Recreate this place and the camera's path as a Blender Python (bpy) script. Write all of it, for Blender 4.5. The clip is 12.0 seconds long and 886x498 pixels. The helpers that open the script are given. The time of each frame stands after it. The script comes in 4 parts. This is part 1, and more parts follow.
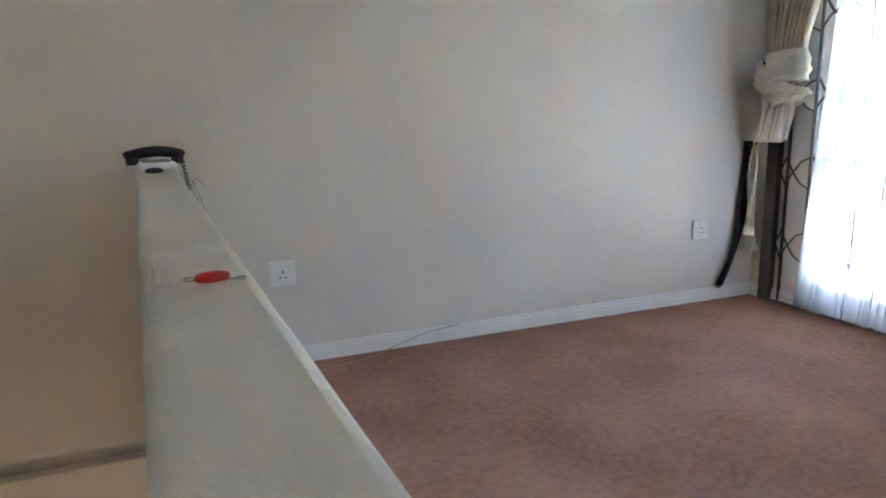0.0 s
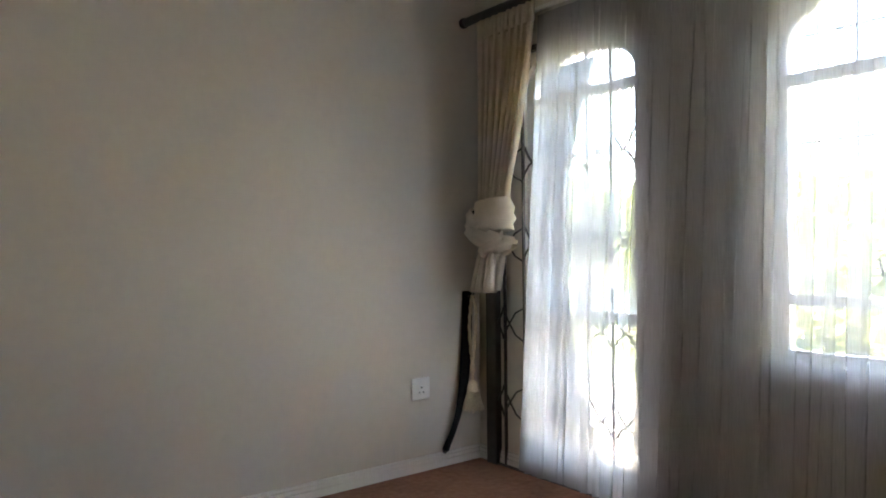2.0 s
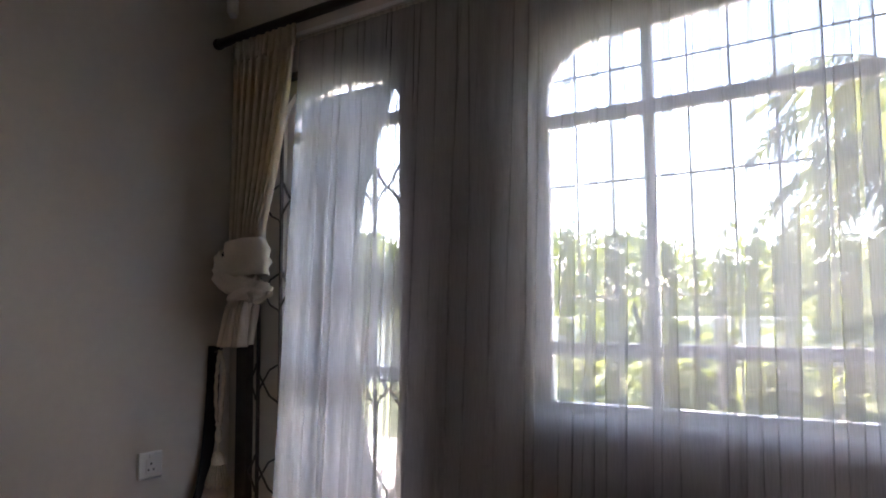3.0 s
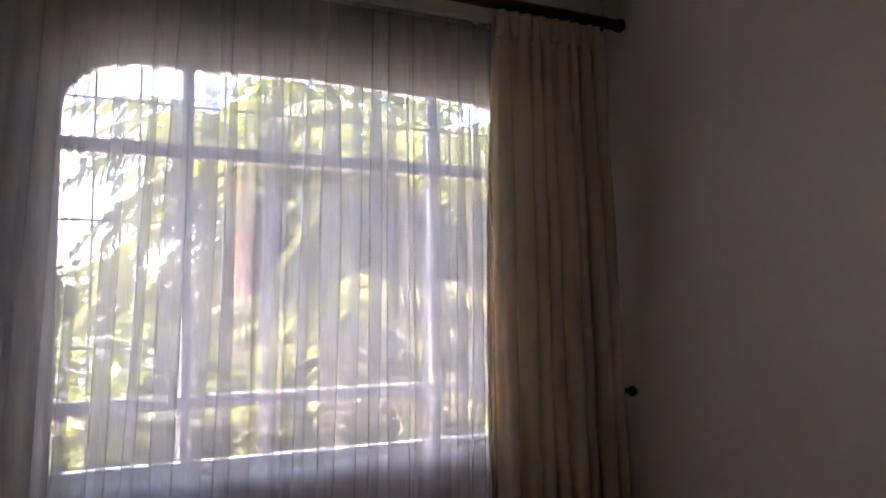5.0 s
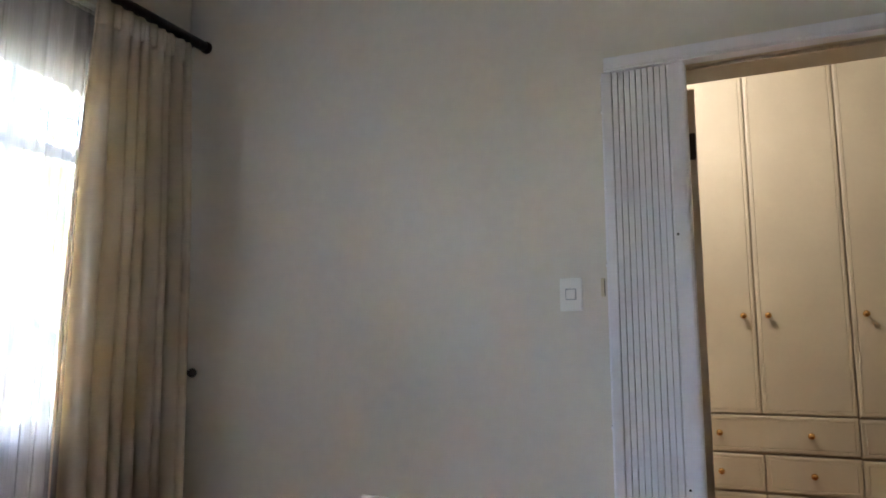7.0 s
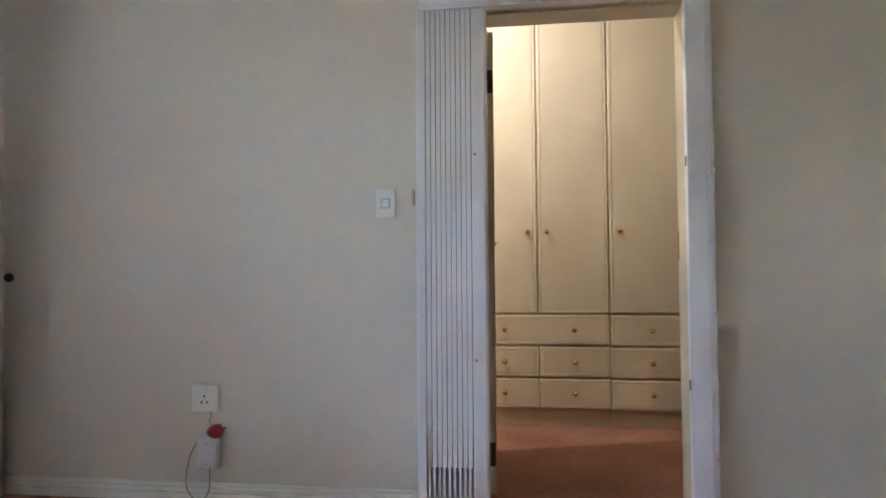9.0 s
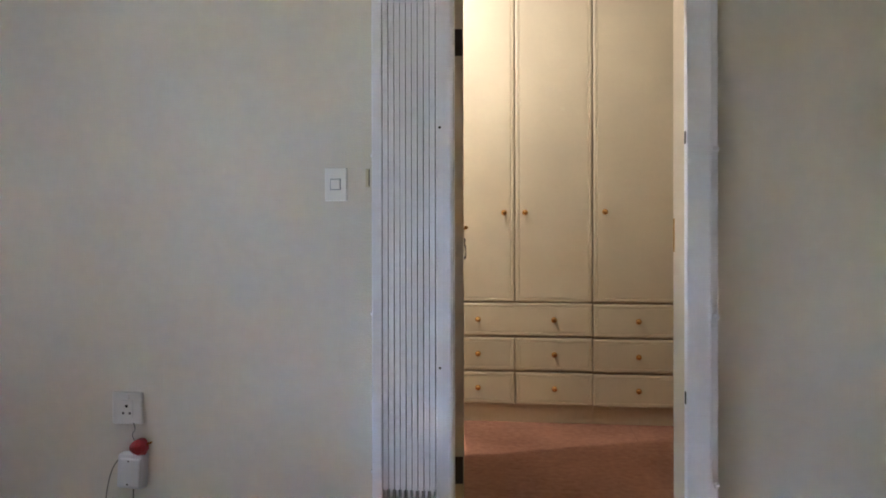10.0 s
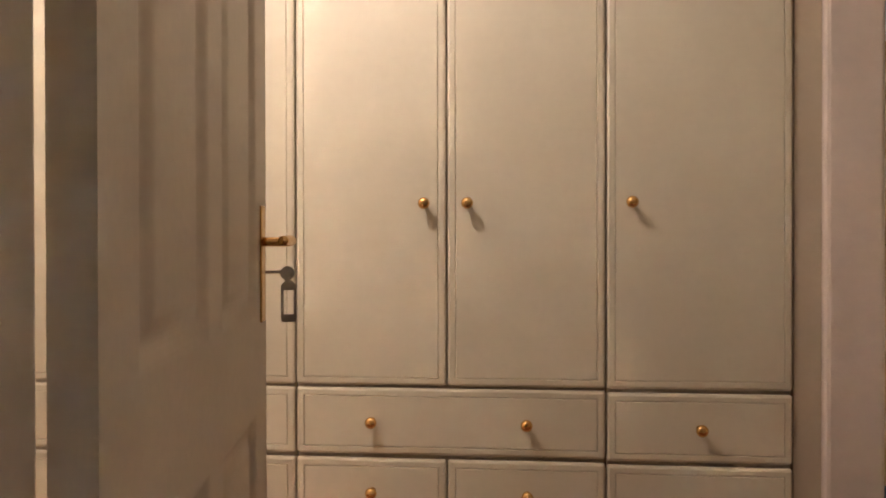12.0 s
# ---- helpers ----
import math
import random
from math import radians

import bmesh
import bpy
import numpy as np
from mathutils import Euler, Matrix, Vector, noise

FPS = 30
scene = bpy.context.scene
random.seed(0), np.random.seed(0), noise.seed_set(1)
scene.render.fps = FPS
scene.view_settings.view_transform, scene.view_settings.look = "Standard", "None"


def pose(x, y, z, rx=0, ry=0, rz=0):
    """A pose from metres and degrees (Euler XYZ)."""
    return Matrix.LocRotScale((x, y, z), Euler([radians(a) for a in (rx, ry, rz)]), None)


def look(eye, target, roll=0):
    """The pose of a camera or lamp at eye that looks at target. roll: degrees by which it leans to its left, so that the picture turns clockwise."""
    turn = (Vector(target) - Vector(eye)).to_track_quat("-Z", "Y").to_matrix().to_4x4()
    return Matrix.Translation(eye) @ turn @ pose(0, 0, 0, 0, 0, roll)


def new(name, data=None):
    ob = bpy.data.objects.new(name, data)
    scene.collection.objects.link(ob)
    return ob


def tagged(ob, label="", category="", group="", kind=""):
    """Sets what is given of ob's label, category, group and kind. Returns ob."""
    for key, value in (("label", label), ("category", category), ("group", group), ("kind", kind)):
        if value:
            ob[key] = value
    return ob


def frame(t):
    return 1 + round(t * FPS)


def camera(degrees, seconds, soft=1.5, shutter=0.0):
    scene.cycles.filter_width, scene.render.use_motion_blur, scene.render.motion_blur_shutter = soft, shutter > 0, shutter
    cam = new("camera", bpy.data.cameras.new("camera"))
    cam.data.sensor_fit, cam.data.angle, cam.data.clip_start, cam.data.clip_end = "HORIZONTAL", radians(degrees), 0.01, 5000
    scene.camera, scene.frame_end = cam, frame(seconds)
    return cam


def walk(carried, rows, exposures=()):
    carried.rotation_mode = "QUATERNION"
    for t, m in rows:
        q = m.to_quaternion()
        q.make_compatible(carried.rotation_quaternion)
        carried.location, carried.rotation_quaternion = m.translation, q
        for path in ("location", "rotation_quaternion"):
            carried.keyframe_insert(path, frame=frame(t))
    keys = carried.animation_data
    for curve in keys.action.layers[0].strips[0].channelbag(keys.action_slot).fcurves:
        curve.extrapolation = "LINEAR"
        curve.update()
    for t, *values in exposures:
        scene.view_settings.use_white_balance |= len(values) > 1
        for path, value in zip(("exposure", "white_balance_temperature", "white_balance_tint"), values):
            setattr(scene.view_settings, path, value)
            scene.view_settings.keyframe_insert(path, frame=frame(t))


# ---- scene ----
cam = camera(64.4, 12.0, soft=1.8)
PATH = [
    (0, (-3.454, -3.193, 1.172), (-2.684, -1.389, 0.78), -0.9),
    (0.5, (-3.313, -3.203, 1.21), (-2.457, -1.408, 1.005), -0.7),
    (1, (-3.114, -3.119, 1.209), (-2.15, -1.369, 1.099), -0.7),
    (1.5, (-2.901, -3.106, 1.18), (-1.805, -1.434, 1.138), -0.4),
    (2, (-2.668, -3.056, 1.167), (-1.431, -1.485, 1.18), -0.5),
    (2.5, (-2.401, -3.017, 1.13), (-1.014, -1.578, 1.219), -0.4),
    (3, (-2.317, -2.907, 1.124), (-0.677, -1.774, 1.294), -0.5),
    (3.5, (-2.401, -2.77, 1.138), (-0.544, -2.058, 1.353), -0.6),
    (3.7, (-2.422, -2.698, 1.115), (-0.503, -2.195, 1.364), -1.0),
    (5.3, (-2.444, -1.793, 1.275), (-0.756, -2.848, 1.469), -0.4),
    (5.5, (-2.401, -1.729, 1.236), (-0.816, -2.928, 1.459), -0.4),
    (6, (-2.463, -1.754, 1.116), (-1.118, -3.203, 1.416), -0.7),
    (6.5, (-2.462, -1.515, 1.077), (-1.416, -3.193, 1.378), -0.1),
    (7, (-2.426, -1.363, 1.057), (-1.627, -3.176, 1.332), -0.1),
    (7.5, (-2.388, -1.234, 1.021), (-1.838, -3.14, 1.273), -0.0),
    (7.7, (-2.373, -1.168, 1.013), (-1.924, -3.102, 1.253), -0.1),
    (9.3, (-2.51, -1.004, 0.929), (-2.236, -2.985, 0.977), -0.3),
    (9.5, (-2.517, -1.043, 0.946), (-2.258, -3.026, 0.977), -0.2),
    (10, (-2.506, -1.407, 1.015), (-2.268, -3.393, 1.012), -0.1),
    (10.5, (-2.482, -1.934, 1.052), (-2.268, -3.923, 1.055), -0.1),
    (11, (-2.476, -2.523, 1.059), (-2.289, -4.514, 1.072), -0.3),
    (11.2, (-2.49, -2.72, 1.059), (-2.309, -4.711, 1.075), -0.2),
    (11.5, (-2.538, -3.043, 1.062), (-2.352, -5.034, 1.086), -0.2),
    (11.6, (-2.552, -3.14, 1.063), (-2.357, -5.13, 1.087), -0.1),
    (12, (-2.587, -3.523, 1.102), (-2.423, -5.516, 1.09), -0.1),
]
EXPOSURES = [(0.0, 6.25, 5900, 15), (0.5, 6.12, 6350, 14), (1.5, 5.45, 6900, 15), (2.5, 4.8, 7000, 19), (3.3, 3.75, 6650, 30), (5.5, 4.35, 6900, 37), (6.0, 4.85, 6600, 30), (6.5, 5.25, 6500, 19), (7.5, 5.8, 6350, 17), (9.5, 5.95, 6300, 17), (10.5, 5.85, 6500, 17), (11.5, 5.8, 6550, 21), (12.0, 5.95, 6600, 26)]
walk(cam, [(t, look(eye, target, roll)) for t, eye, target, roll in PATH], EXPOSURES)

# ---- world, sun and lamps ----
world = bpy.data.worlds.new("world")
scene.world = world
world.use_nodes = True
_wn = world.node_tree
_sky = _wn.nodes.new("ShaderNodeTexSky")
_sky.sky_type = "NISHITA"
_sky.sun_disc = False
_sky.sun_elevation = radians(52)
_sky.sun_rotation = radians(8.5)
_sky.air_density, _sky.dust_density = 1.0, 1.5
_bg = _wn.nodes["Background"]
_bg.inputs["Strength"].default_value = 0.15
_wn.links.new(_sky.outputs[0], _bg.inputs[0])
sun_lamp = bpy.data.lights.new("sun", "SUN")
sun_lamp.energy, sun_lamp.angle, sun_lamp.color = 3.2, radians(0.6), (1.0, 0.95, 0.86)
sun = new("sun", sun_lamp)
sun.matrix_world = look((0.9, 6, 9), (0, 0, 0))
bulb = bpy.data.lights.new("corridor_bulb", "POINT")
bulb.energy, bulb.color, bulb.shadow_soft_size = 0.9, (1.0, 0.95, 0.92), 0.018
new("corridor_bulb", bulb).location = (-1.72, -4.66, 2.69)
stair_bulb = bpy.data.lights.new("stair_bulb", "POINT")
stair_bulb.energy, stair_bulb.color, stair_bulb.shadow_soft_size = 0.10, (1.0, 0.78, 0.5), 0.04
new("stair_bulb", stair_bulb).location = (-4.49, -1.2, -1.18)

# ---- materials ----
def material(name, base, rough=0.6, metal=0.0, vary=0.12, scale=6.0, bump=0.0, bump_scale=120.0, spot=None, coat=0.0):
    m = bpy.data.materials.new(name)
    m.use_nodes = True
    nt = m.node_tree
    b = nt.nodes["Principled BSDF"]
    b.inputs["Roughness"].default_value, b.inputs["Metallic"].default_value = rough, metal
    b.inputs["Coat Weight"].default_value = coat
    tc = nt.nodes.new("ShaderNodeTexCoord")
    n1, n2 = nt.nodes.new("ShaderNodeTexNoise"), nt.nodes.new("ShaderNodeTexNoise")
    n1.inputs["Scale"].default_value, n1.inputs["Detail"].default_value = scale, 5
    n2.inputs["Scale"].default_value, n2.inputs["Detail"].default_value = scale * 14, 3
    mixn = nt.nodes.new("ShaderNodeMath")
    mixn.operation = "MULTIPLY_ADD"
    mixn.inputs[1].default_value = 0.4
    add = nt.nodes.new("ShaderNodeMath")
    add.operation = "MULTIPLY"
    add.inputs[1].default_value = 0.6
    for n in (n1, n2):
        nt.links.new(tc.outputs["Object"], n.inputs["Vector"])
    nt.links.new(n1.outputs["Fac"], add.inputs[0])
    nt.links.new(n2.outputs["Fac"], mixn.inputs[0])
    nt.links.new(add.outputs[0], mixn.inputs[2])
    ramp = nt.nodes.new("ShaderNodeValToRGB")
    lo = [max(0, c * (1 - vary)) for c in base]
    hi = [min(1, c * (1 + vary)) for c in (spot or base)]
    ramp.color_ramp.elements[0].position, ramp.color_ramp.elements[0].color = 0.3, (*lo, 1)
    ramp.color_ramp.elements[1].position, ramp.color_ramp.elements[1].color = 0.7, (*hi, 1)
    nt.links.new(mixn.outputs[0], ramp.inputs[0])
    nt.links.new(ramp.outputs[0], b.inputs["Base Color"])
    if bump:
        n3, bp = nt.nodes.new("ShaderNodeTexNoise"), nt.nodes.new("ShaderNodeBump")
        n3.inputs["Scale"].default_value, n3.inputs["Detail"].default_value = bump_scale, 4
        bp.inputs["Strength"].default_value, bp.inputs["Distance"].default_value = bump, 0.004
        nt.links.new(tc.outputs["Object"], n3.inputs["Vector"])
        nt.links.new(n3.outputs["Fac"], bp.inputs["Height"])
        nt.links.new(bp.outputs[0], b.inputs["Normal"])
    return m


def fabric_sheer(name, see, colour):
    m = bpy.data.materials.new(name)
    m.use_nodes = True
    nt = m.node_tree
    nt.nodes.remove(nt.nodes["Principled BSDF"])
    out = nt.nodes["Material Output"]
    tr, tl, df = (nt.nodes.new("ShaderNodeBsdf" + k) for k in ("Transparent", "Translucent", "Diffuse"))
    tc, wv = nt.nodes.new("ShaderNodeTexCoord"), nt.nodes.new("ShaderNodeTexNoise")
    mp = nt.nodes.new("ShaderNodeMapping")
    mp.inputs["Scale"].default_value = (60, 60, 2.5)
    nt.links.new(tc.outputs["Object"], mp.inputs[0])
    nt.links.new(mp.outputs[0], wv.inputs["Vector"])
    rng = nt.nodes.new("ShaderNodeMapRange")
    rng.inputs["To Min"].default_value, rng.inputs["To Max"].default_value = see - 0.08, see + 0.08
    nt.links.new(wv.outputs["Fac"], rng.inputs[0])
    for n in (tl, df):
        n.inputs[0].default_value = (*colour, 1)
    tr.inputs[0].default_value = (0.97, 0.96, 0.94, 1)
    a, b = nt.nodes.new("ShaderNodeMixShader"), nt.nodes.new("ShaderNodeMixShader")
    a.inputs[0].default_value = 0.55
    nt.links.new(df.outputs[0], a.inputs[1])
    nt.links.new(tl.outputs[0], a.inputs[2])
    nt.links.new(rng.outputs[0], b.inputs[0])
    nt.links.new(a.outputs[0], b.inputs[1])
    nt.links.new(tr.outputs[0], b.inputs[2])
    nt.links.new(b.outputs[0], out.inputs[0])
    return m


def cloth(name, base, through_light=0.25):
    m = material(name, base, 0.9, vary=0.1, scale=9, bump=0.35, bump_scale=500)
    nt = m.node_tree
    pr, out = nt.nodes["Principled BSDF"], nt.nodes["Material Output"]
    tl, mx = nt.nodes.new("ShaderNodeBsdfTranslucent"), nt.nodes.new("ShaderNodeMixShader")
    tl.inputs[0].default_value = (base[0], base[1] * 0.92, base[2] * 0.76, 1)
    mx.inputs[0].default_value = through_light
    nt.links.new(pr.outputs[0], mx.inputs[1])
    nt.links.new(tl.outputs[0], mx.inputs[2])
    nt.links.new(mx.outputs[0], out.inputs[0])
    return m


def glass_mat():
    m = bpy.data.materials.new("clear_glass")
    m.use_nodes = True
    nt = m.node_tree
    nt.nodes.remove(nt.nodes["Principled BSDF"])
    tr, gl, mx = nt.nodes.new("ShaderNodeBsdfTransparent"), nt.nodes.new("ShaderNodeBsdfGlossy"), nt.nodes.new("ShaderNodeMixShader")
    fr = nt.nodes.new("ShaderNodeFresnel")
    tr.inputs[0].default_value = (0.93, 0.95, 0.94, 1)
    gl.inputs["Roughness"].default_value = 0.02
    nt.links.new(fr.outputs[0], mx.inputs[0])
    nt.links.new(tr.outputs[0], mx.inputs[1])
    nt.links.new(gl.outputs[0], mx.inputs[2])
    nt.links.new(mx.outputs[0], nt.nodes["Material Output"].inputs[0])
    return m


PLASTER = material("cream_plaster", (0.77, 0.722, 0.645), 0.85, vary=0.045, scale=1.6, bump=0.34, bump_scale=170)
PLASTER_ROUGH = material("rough_cream_plaster", (0.70, 0.66, 0.575), 0.9, vary=0.06, scale=3, bump=0.7, bump_scale=110)
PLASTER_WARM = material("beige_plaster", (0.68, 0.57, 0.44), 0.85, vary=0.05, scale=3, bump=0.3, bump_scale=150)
CEIL = material("white_ceiling", (0.84, 0.83, 0.80), 0.9, vary=0.03, scale=2)
CARPET = material("terracotta_carpet", (0.30, 0.128, 0.072), 1.0, vary=0.22, scale=2.2, bump=0.55, bump_scale=650, spot=(0.40, 0.205, 0.13))
BLUE_CARPET = material("navy_carpet", (0.02, 0.025, 0.045), 1.0, vary=0.3, scale=8, bump=0.6, bump_scale=300)
WHITE_TRIM = material("white_gloss_paint", (0.87, 0.86, 0.82), 0.35, vary=0.04, scale=8, bump=0.08, bump_scale=60)
FRAME_WHITE = material("white_steel_paint", (0.78, 0.76, 0.72), 0.4, vary=0.05, scale=8)
PVC = material("white_pvc", (0.86, 0.85, 0.90), 0.38, vary=0.04, scale=5)
PVC_DARK = material("grey_pvc_joint", (0.30, 0.31, 0.34), 0.5, vary=0.1, scale=10)
PLASTIC = material("white_switch_plastic", (0.88, 0.87, 0.83), 0.3, vary=0.02, scale=8)
DARK = material("dark_hole", (0.02, 0.02, 0.02), 0.8, vary=0.2)
BLACK = material("black_plastic", (0.018, 0.018, 0.02), 0.35, vary=0.3, scale=20)
VELVET = material("black_velvet", (0.012, 0.011, 0.012), 0.95, vary=0.4, scale=30, bump=0.4, bump_scale=200)
ROD = material("dark_mahogany", (0.035, 0.016, 0.013), 0.4, vary=0.4, scale=18)
IRON = material("bronze_painted_steel", (0.075, 0.06, 0.052), 0.5, vary=0.3, scale=25, bump=0.1)
BAR = material("grey_steel_bar", (0.10, 0.095, 0.09), 0.5, vary=0.2, scale=25)
CREAM = cloth("cream_cotton_drape", (0.84, 0.775, 0.68), 0.42)
CREAM_KNOT = cloth("cream_cotton_layers", (0.84, 0.765, 0.65), 0.12)
SHEER = fabric_sheer("white_voile", 0.58, (0.70, 0.70, 0.71))
SHEER_BAND = fabric_sheer("white_voile_heading", 0.14, (0.62, 0.60, 0.56))
HEM = fabric_sheer("voile_hem", 0.22, (0.50, 0.50, 0.50))
ROPE = material("cream_rope", (0.74, 0.66, 0.50), 0.9, vary=0.2, scale=90, bump=0.6, bump_scale=260)
GLASS = glass_mat()
MELAMINE = material("cream_wrapped_board", (0.62, 0.55, 0.375), 0.42, vary=0.035, scale=3, bump=0.05, bump_scale=80)
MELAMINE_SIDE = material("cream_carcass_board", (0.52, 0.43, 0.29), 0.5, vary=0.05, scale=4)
DOOR_PAINT = material("yellowed_cream_enamel", (0.64, 0.54, 0.39), 0.38, vary=0.06, scale=5, bump=0.08, bump_scale=40)
BRASS = material("polished_brass", (0.72, 0.43, 0.14), 0.22, 1.0, vary=0.15, scale=40)
BROWN_METAL = material("brown_hinge_steel", (0.06, 0.045, 0.035), 0.5, 0.6, vary=0.2, scale=40)
NICKEL = material("nickel", (0.6, 0.58, 0.54), 0.25, 1.0, vary=0.1, scale=40)
RED = material("red_plastic", (0.62, 0.03, 0.018), 0.4, vary=0.1, scale=30)
DARK_RED = material("dark_red_plastic", (0.33, 0.02, 0.025), 0.45, vary=0.15, scale=30)
BOX_GREY = material("pale_grey_plastic", (0.78, 0.79, 0.82), 0.4, vary=0.03, scale=12)
CABLE = material("beige_cable", (0.42, 0.36, 0.24), 0.6, vary=0.1, scale=60)
GREY_CABLE = material("grey_cable", (0.2, 0.19, 0.16), 0.6, vary=0.1, scale=60)
PINE = material("varnished_pine", (0.56, 0.30, 0.11), 0.4, vary=0.25, scale=7, bump=0.1, bump_scale=40)
REDWOOD = material("red_brown_timber", (0.20, 0.055, 0.03), 0.45, vary=0.3, scale=9)
# near-black base: the shade inside the bookcase is put into this colour
SHELF_SHADE = material("shadowed_shelf_contents", (0.05, 0.03, 0.025), 0.8, vary=0.5, scale=9)
LAWN = material("lawn", (0.11, 0.13, 0.06), 0.95, vary=0.4, scale=1.5, bump=0.6, bump_scale=30)
PAVING = material("pale_paving", (0.50, 0.46, 0.42), 0.9, vary=0.15, scale=1.2, bump=0.3, bump_scale=20)
LEAF = material("palm_leaf", (0.13, 0.15, 0.06), 0.7, vary=0.5, scale=2.5, spot=(0.24, 0.23, 0.12))
SHRUB = material("shrub_leaf", (0.13, 0.15, 0.07), 0.75, vary=0.5, scale=3.5, spot=(0.20, 0.22, 0.10))
for _leaf in (LEAF, SHRUB):
    _nt = _leaf.node_tree
    _tl, _mx = _nt.nodes.new("ShaderNodeBsdfTranslucent"), _nt.nodes.new("ShaderNodeMixShader")
    _tl.inputs[0].default_value, _mx.inputs[0].default_value = (0.20, 0.24, 0.05, 1), 0.4
    _nt.links.new(_nt.nodes["Principled BSDF"].outputs[0], _mx.inputs[1])
    _nt.links.new(_tl.outputs[0], _mx.inputs[2])
    _nt.links.new(_mx.outputs[0], _nt.nodes["Material Output"].inputs[0])
TRUNK = material("palm_trunk", (0.19, 0.125, 0.08), 0.95, vary=0.35, scale=6, bump=0.8, bump_scale=18)
BRICK_PAINT = material("pink_brick", (0.34, 0.15, 0.115), 0.9, vary=0.25, scale=4)
WHITE_WALL = material("white_garden_wall", (0.66, 0.63, 0.58), 0.9, vary=0.08, scale=2)
ROOF = material("clay_roof", (0.26, 0.10, 0.065), 0.85, vary=0.25, scale=4)


# ---- mesh helpers ----
def mesh_of(bm, mat, smooth=False):
    me = bpy.data.meshes.new("mesh")
    bmesh.ops.recalc_face_normals(bm, faces=bm.faces)
    if smooth:
        for f in bm.faces:
            f.smooth = True
    bm.to_mesh(me)
    bm.free()
    me.materials.append(mat)
    return me


def add_box(bm, lo, hi, bevel=0.0, m=None):
    c = [(a + b) / 2 for a, b in zip(lo, hi)]
    s = [max(abs(b - a), 1e-4) for a, b in zip(lo, hi)]
    vs = bmesh.ops.create_cube(bm, size=1.0)["verts"]
    for v in vs:
        v.co = Vector((c[0] + v.co.x * s[0], c[1] + v.co.y * s[1], c[2] + v.co.z * s[2]))
    if bevel:
        es = list({e for v in vs for e in v.link_edges})
        r = bmesh.ops.bevel(bm, geom=es, offset=min(bevel, min(s) * 0.45), segments=2, affect="EDGES", profile=0.5)
        vs = list({v for f in r["faces"] for v in f.verts} | {v for v in vs if v.is_valid})
    if m is not None:
        for v in vs:
            v.co = m @ v.co
    return bm


def box(lo, hi, bevel=0.0, m=None):
    return add_box(bmesh.new(), lo, hi, bevel, m)


def lathe(profile, seg=24, m=None, bm=None):
    """Turned shape: profile of (radius, height) round z."""
    bm = bm or bmesh.new()
    rings = []
    for r, z in profile:
        ring = []
        for i in range(seg):
            a = 2 * math.pi * i / seg
            co = Vector((r * math.cos(a), r * math.sin(a), z))
            ring.append(bm.verts.new(m @ co if m is not None else co))
        rings.append(ring)
    for a, b in zip(rings, rings[1:]):
        for i in range(seg):
            bm.faces.new((a[i], a[(i + 1) % seg], b[(i + 1) % seg], b[i]))
    bm.faces.new(rings[0][::-1])
    bm.faces.new(rings[-1])
    return bm


def tube(points, radius, seg=8, bm=None, closed=False, squash=(1, 1)):
    """A tube along points; radius is a number or one for each point."""
    bm = bm or bmesh.new()
    pts = [Vector(p) for p in points]
    n = len(pts)
    rings = []
    up = Vector((0.13, 0.31, 0.94)).normalized()
    for i, p in enumerate(pts):
        d = (pts[(i + 1) % n if closed else min(i + 1, n - 1)] - pts[(i - 1) % n if closed else max(i - 1, 0)]).normalized()
        s = d.cross(up)
        if s.length < 0.05:
            s = d.cross(Vector((1, 0, 0)))
        s.normalize()
        t = s.cross(d)
        r = radius[i] if isinstance(radius, (list, tuple)) else radius
        rings.append([bm.verts.new(p + r * (squash[0] * math.cos(2 * math.pi * k / seg) * s + squash[1] * math.sin(2 * math.pi * k / seg) * t)) for k in range(seg)])
    pairs = list(zip(rings, rings[1:])) + ([(rings[-1], rings[0])] if closed else [])
    for a, b in pairs:
        for k in range(seg):
            bm.faces.new((a[k], a[(k + 1) % seg], b[(k + 1) % seg], b[k]))
    if not closed:
        bm.faces.new(rings[0][::-1])
        bm.faces.new(rings[-1])
    return bm


def smooth_line(points, steps=8):
    """Catmull-Rom through points."""
    p = [Vector(q) for q in points]
    p = [p[0] * 2 - p[1]] + p + [p[-1] * 2 - p[-2]]
    out = []
    for i in range(1, len(p) - 2):
        a, b, c, d = p[i - 1:i + 3]
        for k in range(steps):
            t = k / steps
            out.append(0.5 * (2 * b + (c - a) * t + (2 * a - 5 * b + 4 * c - d) * t * t + (3 * b - a - 3 * c + d) * t ** 3))
    out.append(p[-2])
    return out


def sheet(outline, holes, to3d, depth):
    """A slab with openings: 2D outline and holes, mapped by to3d(u, v, d), thickness depth."""
    bm = bmesh.new()
    edges = []
    for loop in [outline, *holes]:
        vs = [bm.verts.new(to3d(u, v, 0)) for u, v in loop]
        edges += [bm.edges.new((vs[i], vs[(i + 1) % len(vs)])) for i in range(len(vs))]
    bmesh.ops.triangle_fill(bm, edges=edges, use_beauty=True)
    r = bmesh.ops.extrude_face_region(bm, geom=list(bm.faces))
    off = Vector(to3d(0, 0, depth)) - Vector(to3d(0, 0, 0))
    for v in r["geom"]:
        if isinstance(v, bmesh.types.BMVert):
            v.co += off
    return bm


def rect(u0, v0, u1, v1):
    return [(u0, v0), (u1, v0), (u1, v1), (u0, v1)]


